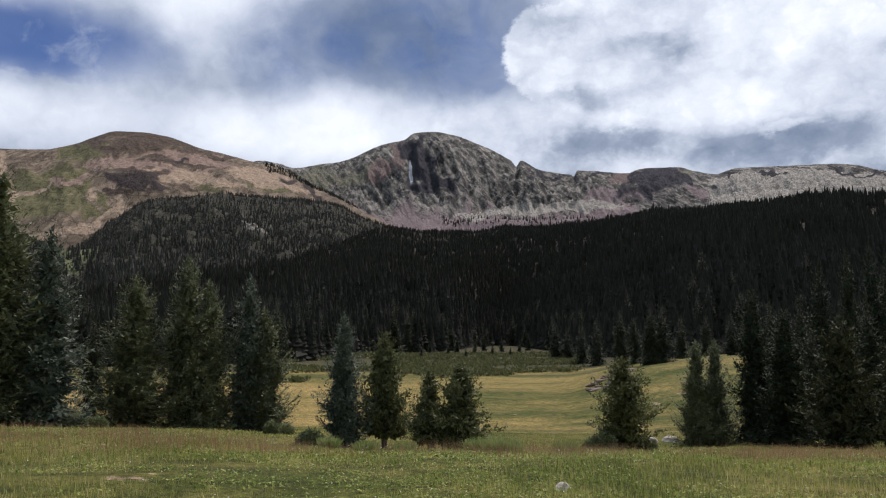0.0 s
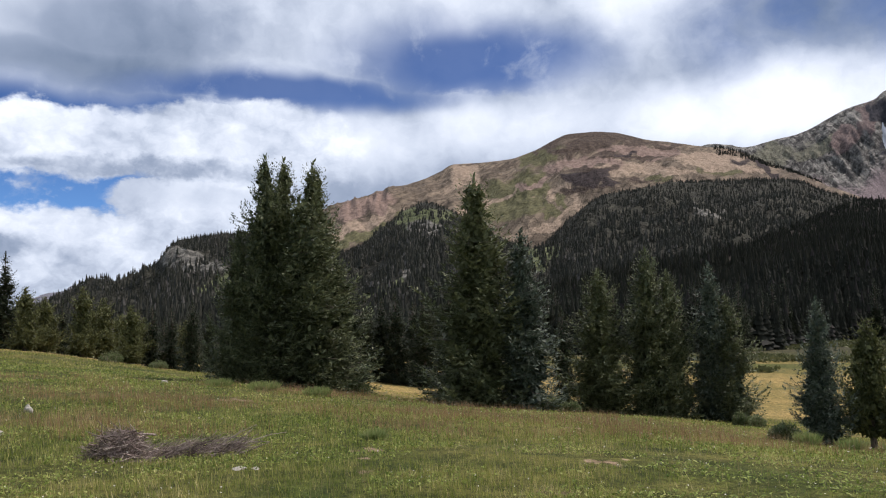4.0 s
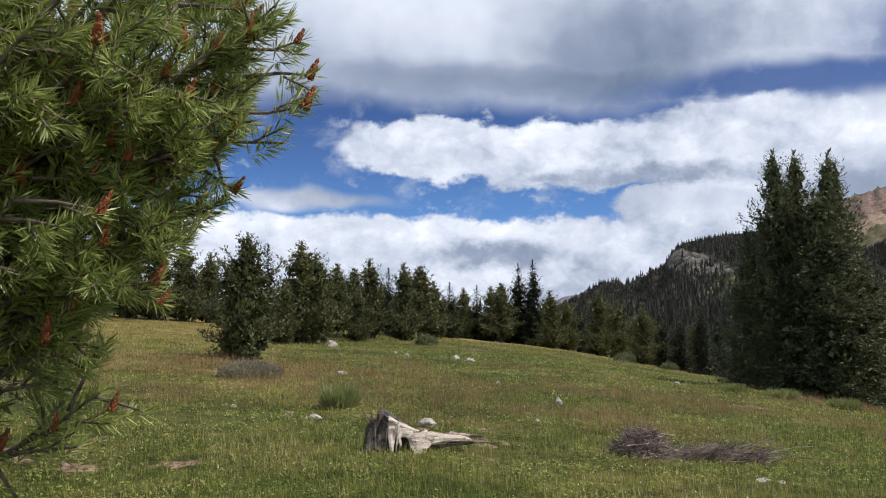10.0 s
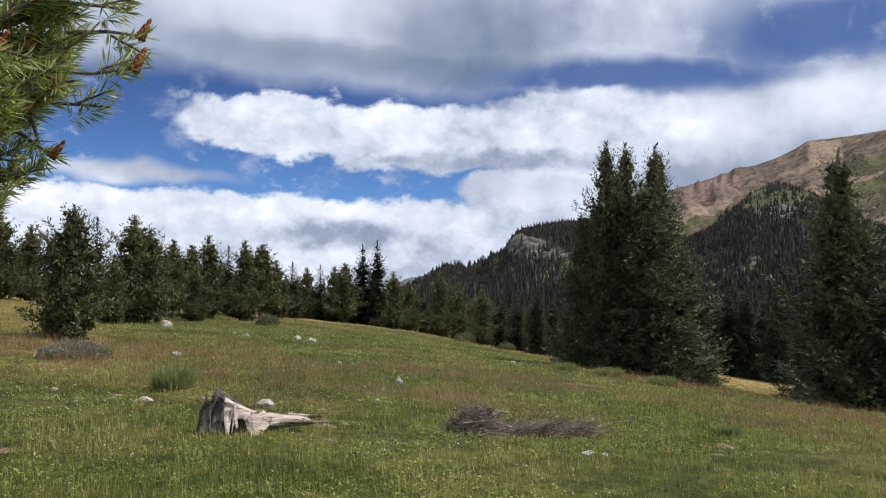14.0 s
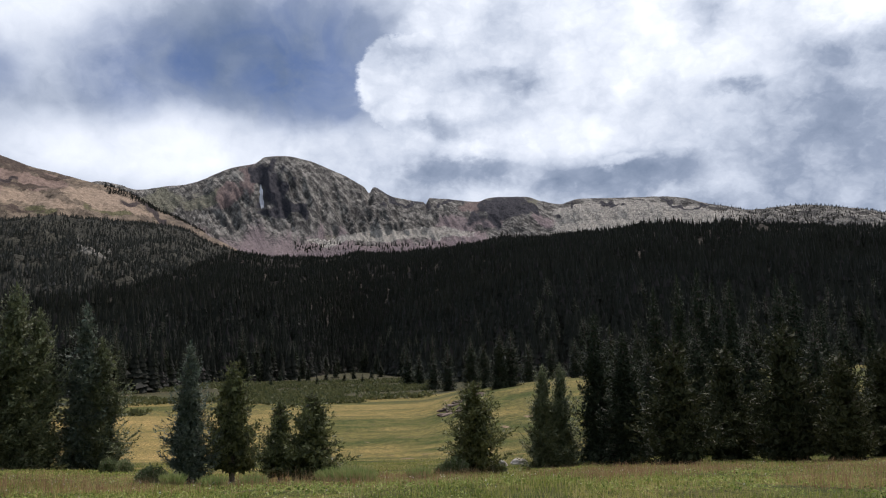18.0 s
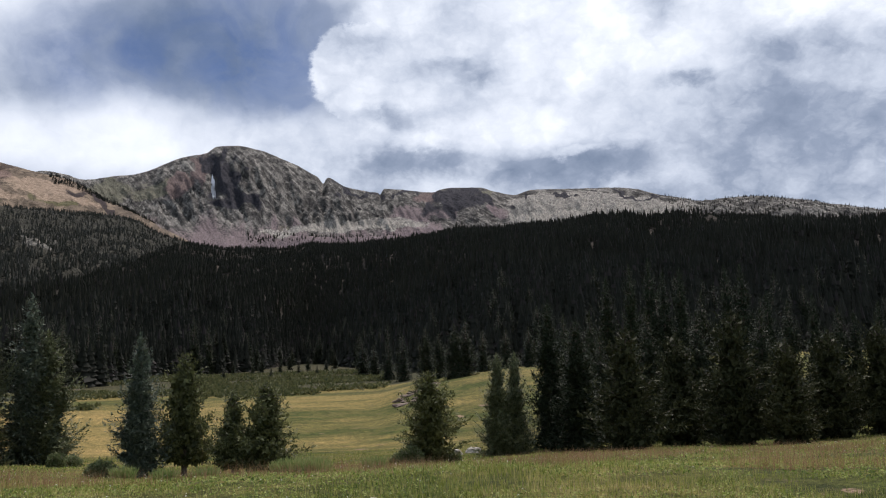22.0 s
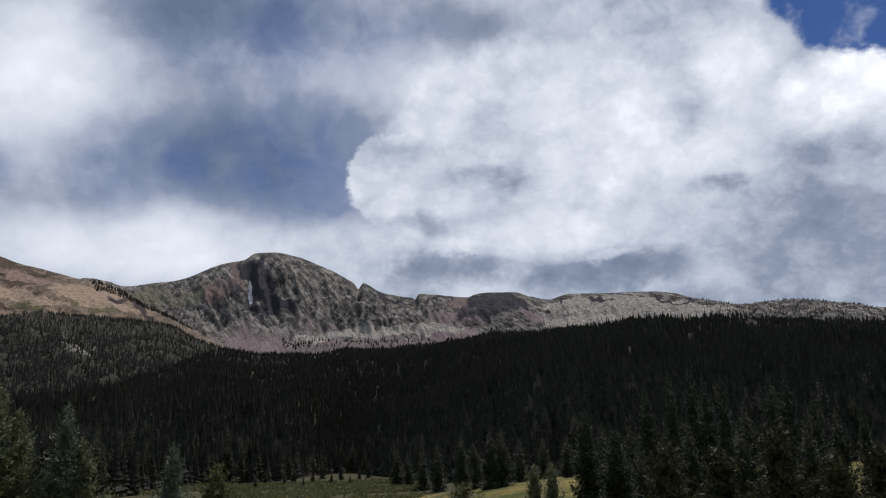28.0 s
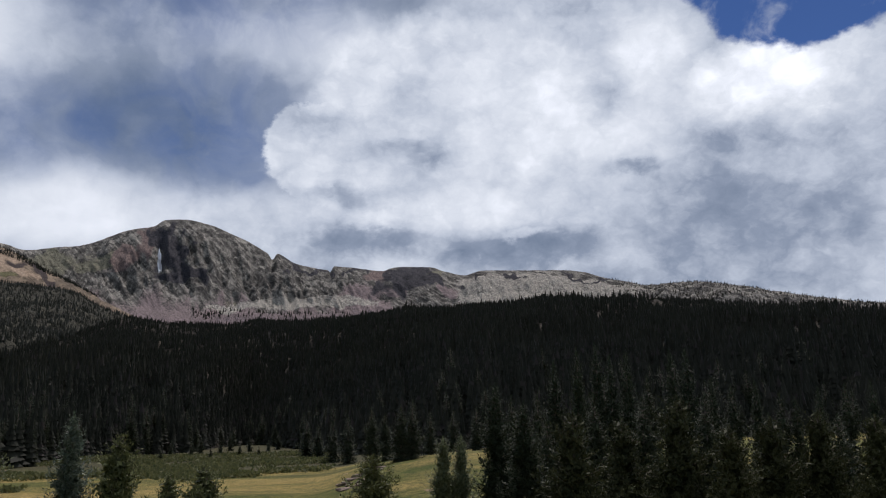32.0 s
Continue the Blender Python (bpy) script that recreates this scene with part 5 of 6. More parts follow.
def build_stump():
    # local x runs along the broken log, y away from the path, z up
    az = -67.1
    x, y = polar(az, 10.35)
    root = thing("fallen_log", "bleached weathered remains of a split hollow log in the grass", "log", at=pose(x, y, gz(x, y) - 0.03, 0, 0, -az))
    front = (0.05, -1, 0.3)
    # bark slabs; shade of the hollow end is put into their dark colour
    for k, (p0, p1, w0, w1) in enumerate([((-0.62, 0.05, 0.40), (-0.71, -0.02, 0.0), 0.15, 0.12), ((-0.53, 0.0, 0.46), (-0.57, -0.05, 0.03), 0.17, 0.1), ((-0.46, 0.05, 0.45), (-0.48, 0.0, 0.06), 0.14, 0.1), ((-0.66, 0.14, 0.36), (-0.72, 0.12, 0.0), 0.16, 0.14)]):
        part("bark_slab", slab("bark_slab", BARK_AND_SHADE, p0, p1, w0, w1, 0.06, (-0.3, -1, 0.3), 40 + k), root, "dark bark at the broken end, coloured for the hollow's shade")
    # added dark board: its colour gives the shade between the pale legs
    part("back_wall", slab("back_wall", BARK_AND_SHADE, (-0.66, 0.16, 0.2), (0.0, 0.14, 0.1), 0.32, 0.16, 0.05, (0, -1, 0.1), 50, 9), root, "dark board standing for the shade inside the log")
    part("ridge", slab("ridge", BARK_AND_SHADE, (-0.56, 0.06, 0.5), (-0.08, 0.06, 0.265), 0.1, 0.06, 0.05, (0, -0.5, 0.9), 33, 11), root, "dark weathered top edge")
    part("ridge", slab("ridge", PALE_WOOD, (-0.46, 0.01, 0.43), (-0.1, 0.0, 0.265), 0.06, 0.05, 0.04, (0, -0.8, 0.6), 34, 9), root)
    for k, (p0, p1, w0, w1, th) in enumerate([((-0.46, 0.0, 0.33), (-0.15, -0.01, 0.23), 0.19, 0.09, 0.05), ((-0.42, -0.02, 0.33), (-0.415, -0.12, -0.02), 0.1, 0.04, 0.04), ((-0.35, -0.02, 0.28), (-0.31, -0.07, 0.12), 0.09, 0.03, 0.04),
            ((-0.21, -0.02, 0.24), (-0.17, -0.06, 0.1), 0.07, 0.03, 0.04), ((-0.1, -0.03, 0.26), (-0.085, -0.2, -0.08), 0.21, 0.04, 0.05), ((0.03, -0.02, 0.235), (-0.03, -0.1, 0.06), 0.17, 0.07, 0.06), ((-0.17, -0.05, 0.2), (-0.13, -0.16, 0.02), 0.07, 0.04, 0.04)]):
        part("split_wood", slab("split_wood", PALE_WOOD, p0, p1, w0, w1, th, front, 10 + k), root)
    part("beam", slab("beam", PALE_WOOD, (-0.08, 0.0, 0.19), (0.56, 0.09, 0.17), 0.16, 0.045, 0.06, (0, -0.85, 0.5), 31, 9), root, "long bleached tapering piece")
    part("beam", slab("beam", BARK_AND_SHADE, (0.05, 0.04, 0.1), (0.64, 0.12, 0.14), 0.11, 0.04, 0.06, (0, -1, 0.1), 32, 9), root, "dark brown underside")
    part("limb", slab("limb", GREY_TWIG, (0.28, 0.14, 0.25), (0.72, 0.19, 0.18), 0.07, 0.025, 0.04, (0, -0.6, 0.8), 60, 8), root, "grey weathered strip lying behind")
    part("limb", slab("limb", GREY_TWIG, (0.45, 0.1, 0.16), (0.86, 0.16, 0.1), 0.04, 0.012, 0.025, (0, -0.6, 0.8), 61, 8), root)
    g = np.random.default_rng(17)
    for k in range(9):
        u = g.uniform(-0.7, -0.3)
        top = 0.46 - 0.3 * max(0.0, u + 0.55)
        part("splinter", slab("splinter", BARK_AND_SHADE if u < -0.44 else PALE_WOOD, (u, -0.03, top * g.uniform(0.75, 1.05)), (u + g.normal(-0.02, 0.04), -0.1, top * g.uniform(0.1, 0.4)), 0.03, 0.012, 0.022, (0.1, -1, 0.3), 70 + k, 6), root)
    for k in range(5):
        part("splinter", slab("splinter", GREY_TWIG if k % 2 else PALE_WOOD, (g.uniform(-0.05, 0.15), -0.02, 0.23 - 0.03 * k), (g.uniform(0.35, 0.6), 0.06, 0.2 - 0.02 * k), 0.025, 0.01, 0.018, (0, -0.8, 0.6), 90 + k, 6), root)


build_stump()


# ---- pile of dead branches ----
def build_brush():
    g = np.random.default_rng(55)
    az = -50.2
    x, y = polar(az, 11.2)
    heap = thing("brush_pile", "heap of dead grey branches lying in the grass", "brush", at=pose(x, y, gz(x, y) - 0.02, 0, 0, -az))

    def stick(n, length, rad):
        a = g.random() * 2 * math.pi
        if g.random() < 0.68:
            # the mound: sticks every way, rounded on top
            q = np.clip(g.normal(0, 0.42, 2), -1, 1)
            c = np.array([-0.45 + 0.5 * q[0], 0.32 * q[1], g.uniform(0.02, 0.06 + 0.36 * max(0.0, 1 - q[0] ** 2 - q[1] ** 2))])
            d = np.array([math.cos(a), math.sin(a), g.normal(0.15, 0.4)])
            length = length * 0.62
        else:
            # the tail of longer branches
            c = np.array([g.uniform(-0.1, 1.1), g.normal(0, 0.16), g.uniform(0.02, 0.17)])
            d = np.array([1.0, g.normal(0, 0.45), g.normal(0.3, 0.35)])
        d /= np.linalg.norm(d)
        s = np.linspace(-0.5, 0.5, n)[:, None] * length
        pts = c + d * s + np.stack([0.03 * np.sin(s[:, 0] * 9 + a), 0.03 * np.cos(s[:, 0] * 7 + a), 0.04 * np.sin(s[:, 0] * 5)], 1)
        pts[:, 2] = np.maximum(pts[:, 2], 0.01)
        return tube(pts, np.linspace(rad, rad * 0.35, n), 5)

    for _ in range(80):
        part("branch", mesh_data("branch", *stick(6, g.uniform(0.5, 1.1), g.uniform(0.006, 0.014)), BRUSH_TWIG if g.random() < 0.7 else GREY_TWIG, True), heap)
    for name, mat, n in (("tangle", BRUSH_TWIG, 1100), ("tangle", GREY_TWIG, 260)):
        tw = join([stick(4, g.uniform(0.2, 0.55), g.uniform(0.002, 0.006)) for _ in range(n)])
        tagged(part(name, mesh_data(name, *tw, mat), heap, "tangle of fine dry twigs"), kind="stuff")


build_brush()


# ---- stones ----
ROCKS = [(-73.5, 39.5, 0.42, 0.3), (-67.0, 13.2, 0.2, 0.12), (-74.7, 13.8, 0.16, 0.08), (-64.9, 33, 0.28, 0.16), (-63.9, 32, 0.3, 0.14), (-68.3, 34, 0.14, 0.1), (-69.1, 35, 0.12, 0.1), (-62.0, 21, 0.1, 0.09),
    (-57.9, 17.2, 0.12, 0.14), (8.3, 9.1, 0.13, 0.08), (-45.0, 9.6, 0.13, 0.03), (-44.0, 9.5, 0.07, 0.03), (-72.8, 24, 0.25, 0.1), (-77.6, 24, 0.3, 0.1), (14.2, 44, 0.5, 0.3), (15.3, 45, 0.6, 0.3), (13.6, 46, 0.35, 0.25),
    (11.0, 17, 0.18, 0.06), (-59.4, 14, 0.08, 0.06), (-80.0, 16, 0.1, 0.05), (-50.0, 30, 0.15, 0.1), (3.6, 22, 0.12, 0.08)]
for k, (az, r, w, h) in enumerate(ROCKS):
    x, y = polar(az, r)
    ob = new("rock", blob_mesh("rock", k * 3.7, (w * 0.75, w * 0.55, h * 0.75), 0.35, LICHEN_ROCK))
    ob.matrix_world = pose(x, y, gz(x, y) + h * 0.15, 0, 0, k * 47)
    tagged(ob, "white boulder in the hillside grass" if k == 0 else "pale lichened stone lying in the grass", "rock", "stones in the meadow")
# slabs of the eroded bank
g3 = np.random.default_rng(8)
for k in range(22):
    az, r = g3.uniform(10.3, 13.0), g3.uniform(112, 134)
    x, y = polar(az, r)
    ob = new("rock", blob_mesh("rock", 90 + k * 2.3, (g3.uniform(0.5, 1.2), g3.uniform(0.2, 0.45), g3.uniform(0.14, 0.3)), 0.35, RED_ROCK, 5))
    ob.matrix_world = pose(x, y, gz(x, y) + 0.05, g3.uniform(-12, 12), g3.uniform(-25, 10), g3.uniform(-40, 10))
    tagged(ob, "reddish rock slab of the eroded bank", "rock", "slabs on the eroded bank")


# ---- shrubs and tussocks ----
def leafy(name, label, category, az, r, width, tall, count, mat, seed, upright=0.3, group="", length=0.07):
    """A low bush or tussock: stems from the ground with leaves about them."""
    g = np.random.default_rng(seed)
    x, y = polar(az, r)
    ob = thing(name, label, category, group, at=pose(x, y, gz(x, y) - 0.02, 0, 0, -az))
    a = g.random(count) * 6.283
    q = np.sqrt(g.random(count))
    hmax = tall * np.sqrt(np.clip(1 - (q * 0.92) ** 2, 0, 1)) * (0.7 + 0.45 * g.random(count))
    hz = hmax * g.random(count) ** 0.6
    p = np.stack([width / 2 * q * np.cos(a), width / 3 * q * np.sin(a), hz], 1)
    d = unit(np.stack([np.cos(a) * q, np.sin(a) * q, np.full(count, upright)], 1) + g.normal(0, 0.5, (count, 3)))
    l = length * (0.6 + 0.8 * g.random(count))
    v, f = kites(p, d, unit(np.cross(d, g.normal(0, 1, (count, 3)))), l, l * 0.22)
    stems = join([tube([(0.15 * width * math.cos(b), 0.15 * width * math.sin(b), 0), (0.3 * width * math.cos(b), 0.25 * width * math.sin(b), tall * 0.45), (0.38 * width * math.cos(b), 0.3 * width * math.sin(b), tall * 0.85)], [0.012, 0.008, 0.004], 4) for b in np.arange(9) * 0.7])
    part("stems", mesh_data("stems", *stems, GREY_TWIG), ob)
    tagged(part("leaves", mesh_data("leaves", v, f, mat), ob), kind="stuff")
    return ob


leafy("shrub", "low greyish willow shrub in the grass", "shrub", -78.9, 22.5, 1.7, 0.5, 2600, GREY_SHRUB, 1, 0.9)
for k, (az, r, w, h) in enumerate([(-24.3, 32.5, 1.3, 0.6), (-38.2, 33, 2.2, 0.5), (-22.6, 33, 0.8, 0.5), (-10.8, 38, 0.9, 0.5), (-11.6, 37, 0.7, 0.6), (-53.3, 58, 1.5, 0.7), (-50.4, 58, 1.2, 0.5), (11.0, 29, 0.9, 0.6), (10.3, 30, 0.7, 0.4), (13.8, 30, 0.7, 0.4), (-66.9, 45, 1.2, 0.6), (-9.0, 25, 0.8, 0.5)]):
    leafy("shrub", "small green shrub at the foot of the trees", "shrub", az, r, w, h, 1500, SHRUB, 20 + k, 0.6, "low shrubs", 0.09)


def tussock(az, r, width, tall, seed, count=420):
    g = np.random.default_rng(seed)
    x, y = polar(az, r)
    ob = thing("grass_tussock", "tall grass tussock with dry straw at its base", "grass", "grass tussocks", at=pose(x, y, gz(x, y) - 0.02, 0, 0, -az))
    for name, mat, n, lo, hi, fall in (("green_foliage", SEDGE, count, 0.7, 1.1, 0.35), ("dry_foliage", STRAW, count // 3, 0.3, 0.6, 1.3)):
        a = g.random(n) * 6.283
        q = np.sqrt(g.random(n))
        p = np.stack([width * 0.3 * q * np.cos(a), width * 0.25 * q * np.sin(a), np.zeros(n)], 1)
        d = unit(np.stack([np.cos(a) * fall * q, np.sin(a) * fall * q, np.ones(n) * 0.8], 1) + g.normal(0, 0.18, (n, 3)))
        v, f = kites(p, d, unit(np.cross(d, g.normal(0, 1, (n, 3)))), tall * g.uniform(lo, hi, n), np.full(n, 0.006 + 0.0004 * r))
        tagged(part(name, mesh_data(name, v, f, mat), ob), kind="stuff")


for k, (az, r, w, h) in enumerate([(-73.0, 15.5, 0.9, 0.52), (3.4, 17.5, 0.9, 0.4), (4.6, 17.0, 0.7, 0.36), (2.4, 18, 0.7, 0.34), (-5.2, 22, 0.9, 0.36), (-7.7, 23, 0.8, 0.4), (-2.6, 21, 0.9, 0.36), (-36.0, 12.5, 0.4, 0.2), (-40.0, 26, 1.2, 0.35), (-43.5, 27, 1.4, 0.35),
        (-46.5, 28, 1.2, 0.3), (8.5, 20, 0.7, 0.34)]):
    tussock(az, r, w, h, 200 + k)


# ---- willow flats on the valley floor ----
def build_willows():
    g = np.random.default_rng(77)
    n = 9000
    a = g.uniform(-13, 9.5, n)
    r = 150 + 200 * g.random(n)
    x, y = r * np.sin(np.radians(a)), r * np.cos(np.radians(a))
    band = fbm(x / 26, y / 14, 5, 17) + 0.2 * step_up(r, 165, 230) - 0.12
    k = band > 0.13
    x, y = x[k], y[k]
    z = ground_z(x, y)
    m, per = len(x), 11
    p = np.repeat(np.stack([x, y, z], 1), per, 0) + g.normal(0, 1, (m * per, 3)) * np.array([0.9, 0.9, 0.18]) + np.array([0, 0, 0.35])
    d = unit(g.normal(0, 1, (m * per, 3)) + np.array([0, 0, 0.6]))
    l = g.uniform(0.5, 1.0, m * per)
    v, f = kites(p, d, unit(np.cross(d, g.normal(0, 1, d.shape))), l, l * 0.35)
    tagged(new("willow_thicket", mesh_data("willow_thicket", v, f, WILLOW)), "low grey-green willow thickets on the valley floor", "shrubs", kind="stuff")


build_willows()


# ---- pine beside the path ----
def build_near_pine():
    g = np.random.default_rng(404)
    tx, ty = polar(-109.0, 3.3)
    tree = thing("pine_tree", "lodgepole pine close by, long needles and red pollen cones", "tree", at=pose(tx, ty, gz(tx, ty) - 0.05))
    base = np.array([tx, ty, gz(tx, ty) - 0.05])
    hs = np.linspace(0, 5.2, 16)
    part("trunk", mesh_data("trunk", *tube(np.stack([0.05 * np.sin(hs), 0.04 * np.cos(hs * 1.3), hs], 1), np.linspace(0.13, 0.03, 16), 10), BARK, True), tree)
    ends = [(-77.4, 20.8, 2.75), (-79.0, 24.5, 2.8), (-84.0, 27.0, 2.8), (-90.0, 26.0, 2.7), (-96.0, 24.0, 2.6), (-79.2, 17.6, 2.85), (-82.0, 18.5, 2.7), (-87.0, 20.0, 2.6), (-93.0, 19.0, 2.5),
            (-82.2, 12.6, 2.9), (-85.0, 14.5, 2.8), (-90.0, 14.0, 2.7), (-96.0, 13.0, 2.6), (-84.0, 7.6, 3.0), (-88.5, 9.5, 2.8), (-94.0, 8.0, 2.7), (-89.0, 2.2, 2.9), (-92.5, 4.0, 2.8), (-97.0, 3.0, 2.7), (-91.5, 0.2, 2.9),
            (-82.0, 22.5, 3.0), (-87.0, 16.5, 3.0), (-91.0, 11.0, 3.1), (-95.5, 16.0, 2.9), (-99.0, 9.0, 2.7), (-99.0, 19.0, 2.7), (-86.0, 23.5, 2.6), (-80.0, 15.2, 2.75)]
    ends += [(az - 2.0 + g.normal(0, 1.2), el - 1.5 + g.normal(0, 1.5), r + 0.35) for k, (az, el, r) in enumerate(ends) if el > 6 and k % 2]
    ends += [(-88.4, -3.3, 3.0), (-84.2, 7.6, 2.8), (-78.5, 20.4, 2.75), (-82.4, 12.0, 2.85), (-88.2, 4.9, 2.8)]
    # one knobbly spike of pollen cones, shared by all the shoot tips
    bm = bmesh.new()
    for ring in range(5):
        for j in range(5):
            a = j * 1.257 + ring * 0.6
            rad = 0.0085 * (1 - 0.12 * ring)
            m = Matrix.Translation((rad * math.cos(a), rad * math.sin(a), 0.008 * ring)) @ Matrix.Diagonal((0.006, 0.006, 0.008, 1))
            bmesh.ops.create_icosphere(bm, subdivisions=1, radius=1.0, matrix=m)
    bmesh.ops.create_icosphere(bm, subdivisions=1, radius=1.0, matrix=Matrix.Translation((0, 0, 0.046)) @ Matrix.Diagonal((0.006, 0.006, 0.014, 1)))
    spike = bpy.data.meshes.new("pollen_cone")
    bm.to_mesh(spike)
    bm.free()
    spike.materials.append(CONE)
    for az, el, r in ends:
        wood, shoots = [], []
        ex, ey = polar(az, r)
        end = np.array([ex, ey, 1.6 + r * math.tan(radians(el))]) - base
        start = np.array([0, 0, max(0.9, end[2] - 0.55 - 0.25 * g.random())])
        k = np.linspace(0, 1, 9)[:, None]
        line = start + (end - start) * k + np.array([0, 0, -0.16]) * np.sin(k * math.pi) + g.normal(0, 0.012, (9, 3))
        wood.append(tube(line, np.linspace(0.016, 0.005, 9), 6))
        shoots.append((line[-1], unit(line[-1] - line[-2]), 0.16))
        for _ in range(28 if el > 3 else 22):
            t = g.uniform(0.3, 1.0)
            p = start + (end - start) * t + np.array([0, 0, -0.16 * math.sin(t * math.pi)])
            d = unit(unit(end - start) * 0.75 + g.normal(0, 0.6, 3) + np.array([0, 0, 0.2]))
            ln = g.uniform(0.12, 0.34) * (1.25 - 0.5 * t)
            tip = p + d * ln
            wood.append(tube([p, p + d * ln * 0.5 + g.normal(0, 0.01, 3), tip], [0.008, 0.006, 0.004], 5))
            shoots.append((tip, unit(d + np.array([0, 0, 0.4])), 0.13))
            if ln > 0.2:
                d2 = unit(d + g.normal(0, 0.6, 3))
                q = p + d * ln * 0.55
                wood.append(tube([q, q + d2 * 0.06, q + d2 * 0.11], [0.005, 0.004, 0.003], 4))
                shoots.append((q + d2 * 0.11, d2, 0.1))
        bough = part("bough", mesh_data("bough", *join(wood), BARK, True), tree)
        P, D, L = [], [], []
        for tip, d, ln in shoots:
            n = int(62 * ln / 0.13)
            s = g.random(n)
            side = unit(g.normal(0, 1, (n, 3)))
            side = unit(side - (side @ d)[:, None] * d)
            P.append(tip - d * (ln * (1 - s))[:, None])
            D.append(unit(side * (1.05 - 0.45 * s)[:, None] + d * (0.35 + 0.6 * s)[:, None] + g.normal(0, 0.1, (n, 3))))
            L.append(g.uniform(0.05, 0.08, n))
            if tip[2] > 1.0 and g.random() < 0.16:
                k = g.uniform(0.9, 1.45)
                part("pollen_cone", spike, bough, "reddish-brown pollen cone").matrix_basis = Matrix.LocRotScale(Vector(tip - d * 0.012), Vector(d * 0.5 + np.array([0, 0, 0.8])).to_track_quat("Z", "Y"), (k, k, k))
        P, D, L = np.concatenate(P), np.concatenate(D), np.concatenate(L)
        v, f = kites(P, D, unit(np.cross(D, g.normal(0, 1, D.shape))), L, np.full(len(L), 0.0027))
        tagged(part("needles", mesh_data("needles", v, f, NEAR_NEEDLE), bough, "long yellow-green needles"), kind="stuff")


build_near_pine()
# a second pine a little further on, whose lowest branches sweep the grass
PROTO2 = conifer("pine_tree", "lodgepole pine with branches down to the grass", 61, 4.6, 1.75, 40000, PINE, kind="pine", bare=0.03)
PROTO2.matrix_world = spot(-99.5, 10.6, 40, 0.05)


# ---- grass ----
def build_grass(name, label, count, seed, r0, r1, lo, hi, mat, wide, pdf=-0.2, keep=None):
    g = np.random.default_rng(seed)
    a = np.radians(g.uniform(-107, 52, count))
    u = g.random(count)
    k = 1 + pdf
    r = (r0**k + u * (r1**k - r0**k)) ** (1 / k)
    x, y = r * np.sin(a), r * np.cos(a)
    dens = fbm(x / 1.7, y / 1.7, 4, seed) + 0.6 * fbm(x / 7, y / 7, 3, seed + 1)
    ok = dens > (keep if keep is not None else -0.35) * g.random(count)
    ok &= worn(x, y) < 0.3 + 0.5 * g.random(count)
    x, y, r, dens = x[ok], y[ok], r[ok], dens[ok]
    n = len(x)
    z = ground_z(x, y)
    h = g.uniform(lo, hi, n) * (1 + 0.7 * np.clip(dens, -0.5, 0.8))
    t = g.random(n) * 6.283
    lean = g.normal(0, 0.35, n) * h
    w = wide * (0.55 + r / 14) * (0.6 + 0.8 * g.random(n))
    c, s = np.cos(t), np.sin(t)
    v = np.stack([np.stack([x - c * w, y - s * w, z - 0.01], 1), np.stack([x + c * w, y + s * w, z - 0.01], 1), np.stack([x - s * lean, y + c * lean, z + h], 1)], 1).reshape(-1, 3)
    f = np.arange(3 * n).reshape(-1, 3)
    tagged(new(name, mesh_data(name, v, f, mat)), label, "grass", kind="stuff")


build_grass("grass", "short green meadow grass with dry stalks", 330000, 3, 5.5, 60.0, 0.035, 0.11, GRASS, 0.0034, -0.6)


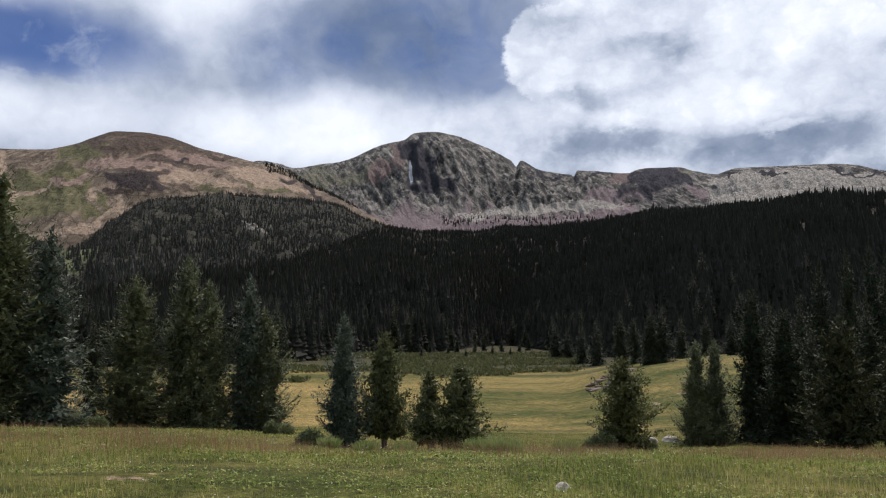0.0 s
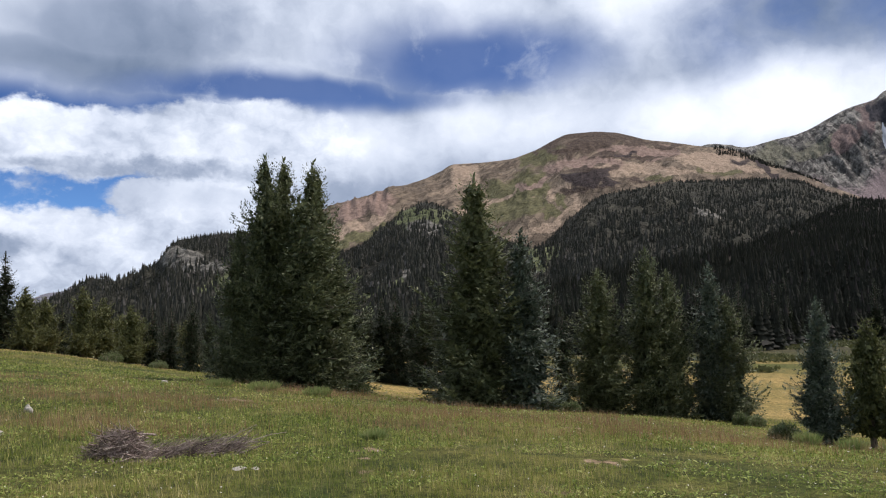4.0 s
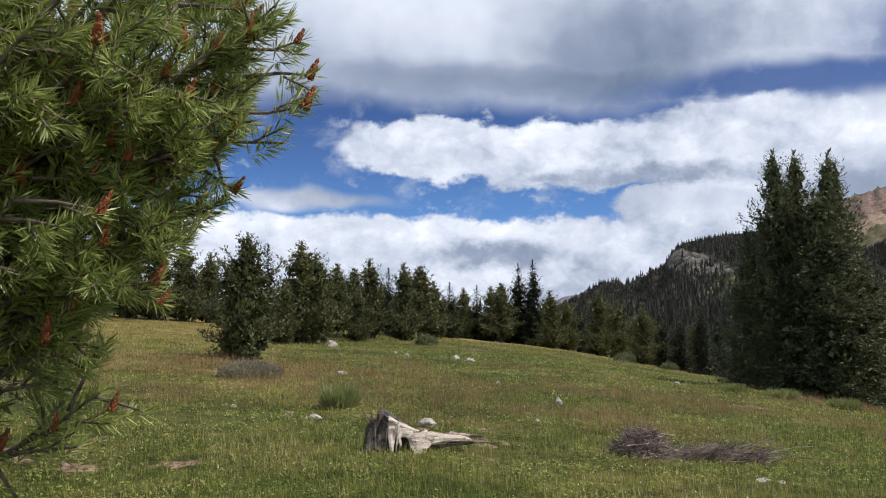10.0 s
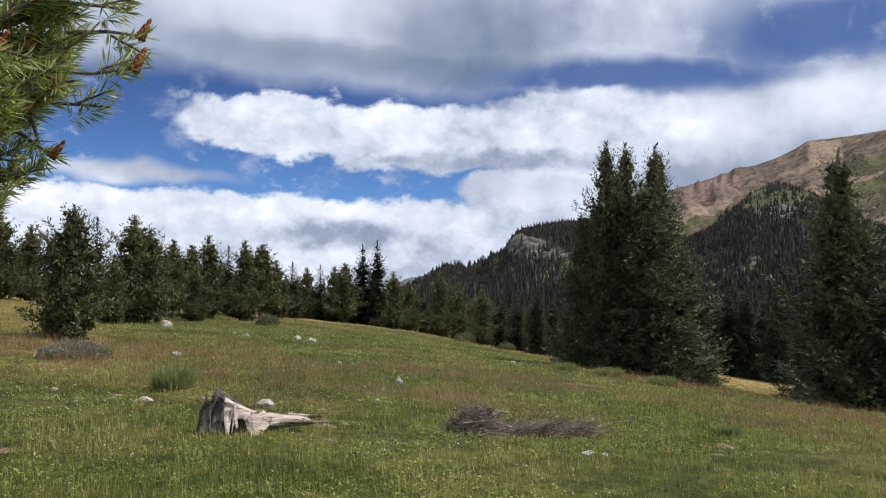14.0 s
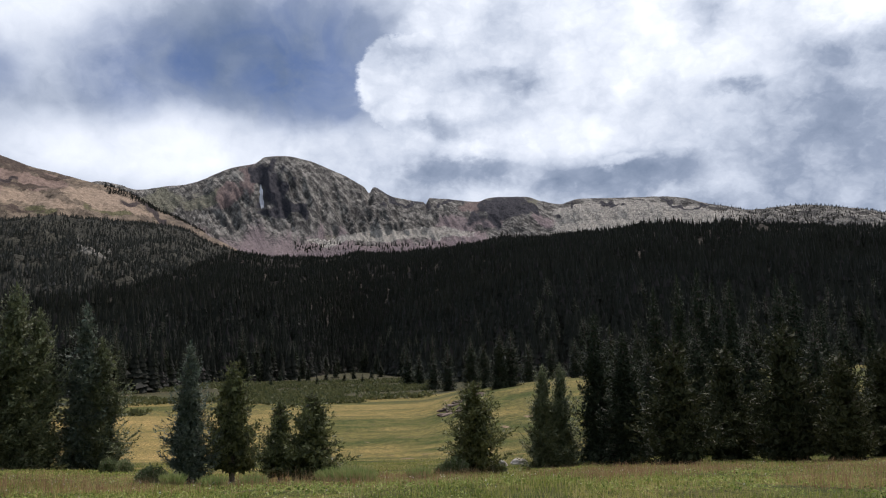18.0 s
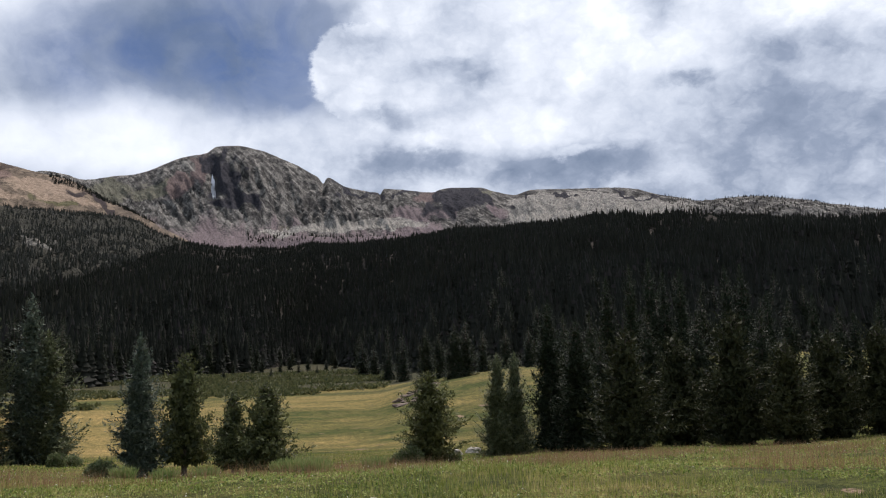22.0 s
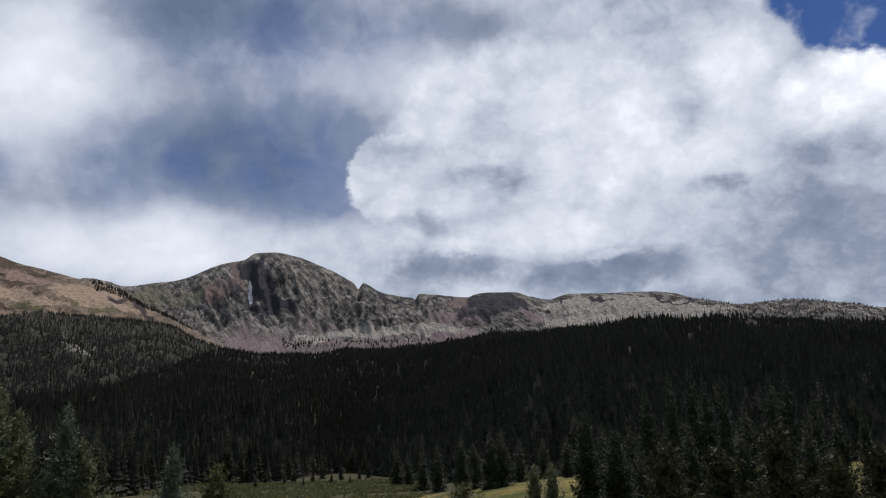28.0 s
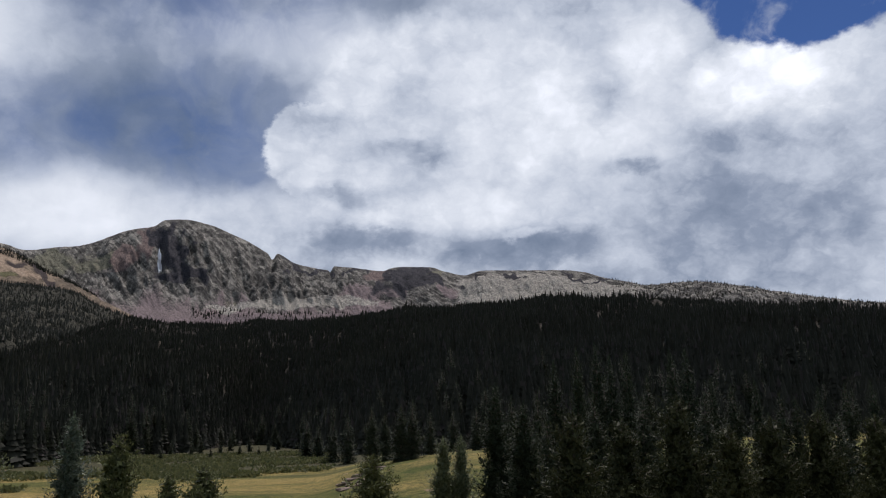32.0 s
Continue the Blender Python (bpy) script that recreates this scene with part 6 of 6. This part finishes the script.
def build_forbs():
    """Low broad-leaved plants that carpet the ground between the blades."""
    g = np.random.default_rng(12)
    n = 170000
    a = np.radians(g.uniform(-107, 52, n))
    r = 6.0 * (40.0 / 6.0) ** g.random(n)
    x, y = r * np.sin(a), r * np.cos(a)
    dens = fbm(x / 0.9, y / 0.9, 4, 44) + 0.5 * fbm(x / 5, y / 5, 2, 45)
    ok = (dens > -0.15 + 0.3 * (g.random(n) - 0.5)) & (worn(x, y) < 0.2 + 0.5 * g.random(n))
    x, y, r = x[ok], y[ok], r[ok]
    n = len(x)
    p = np.stack([x, y, ground_z(x, y) + g.uniform(0.01, 0.06, n)], 1)
    d = unit(g.normal(0, 1, (n, 3)) * np.array([1, 1, 0.45]) + np.array([0, 0, 0.25]))
    s = unit(np.cross(d, g.normal(0, 0.5, (n, 3)) + np.array([0, 0, 1.0])))
    l = (0.018 + 0.0016 * r) * (0.6 + 0.9 * g.random(n))
    w = (l * 0.3)[:, None]
    v = np.stack([p - s * w, p + s * w, p + d * l[:, None]], 1).reshape(-1, 3)
    tagged(new("forbs", mesh_data("forbs", v, np.arange(3 * n).reshape(-1, 3), FORB)), "low leafy plants carpeting the meadow", "plants", kind="stuff")


build_forbs()
build_grass("dry_grass", "straw-coloured grass stalks among the green", 45000, 4, 6.0, 70.0, 0.1, 0.2, STRAW, 0.0018, -0.1, 0.25)

RUSSET = blades("russet seed heads", [(0.2, 0.115, 0.06), (0.33, 0.2, 0.105), (0.46, 0.33, 0.19)])
build_grass("seeding_grass", "reddish seed heads of grass across the knoll", 90000, 8, 13.0, 30.0, 0.13, 0.27, RUSSET, 0.002, -0.1, 0.2)


def build_flowers():
    g = np.random.default_rng(21)
    n = 2400
    a = np.radians(g.uniform(-107, 50, n))
    r = 6.5 + 30 * g.random(n) ** 1.3
    x, y = r * np.sin(a), r * np.cos(a)
    ok = fbm(x / 4, y / 4, 3, 6) > -0.05
    x, y, r = x[ok], y[ok], r[ok]
    n = len(x)
    z = ground_z(x, y) + g.uniform(0.08, 0.16, n)
    d = unit(g.normal(0, 0.5, (n, 3)) + np.array([0, 0, 1.0]))
    s = unit(np.cross(d, g.normal(0, 1, (n, 3))))
    q = np.cross(d, s)
    w = (0.005 + 0.0004 * r)[:, None]
    c = np.stack([x, y, z], 1)
    v = np.stack([c + s * w, c + q * w + d * w * 0.3, c - s * w, c - q * w + d * w * 0.3], 1).reshape(-1, 3)
    tagged(new("wildflowers", mesh_data("wildflowers", v, np.arange(4 * n).reshape(-1, 4), PETAL)), "tiny white wildflowers scattered through the grass", "flowers", kind="stuff")


build_flowers()
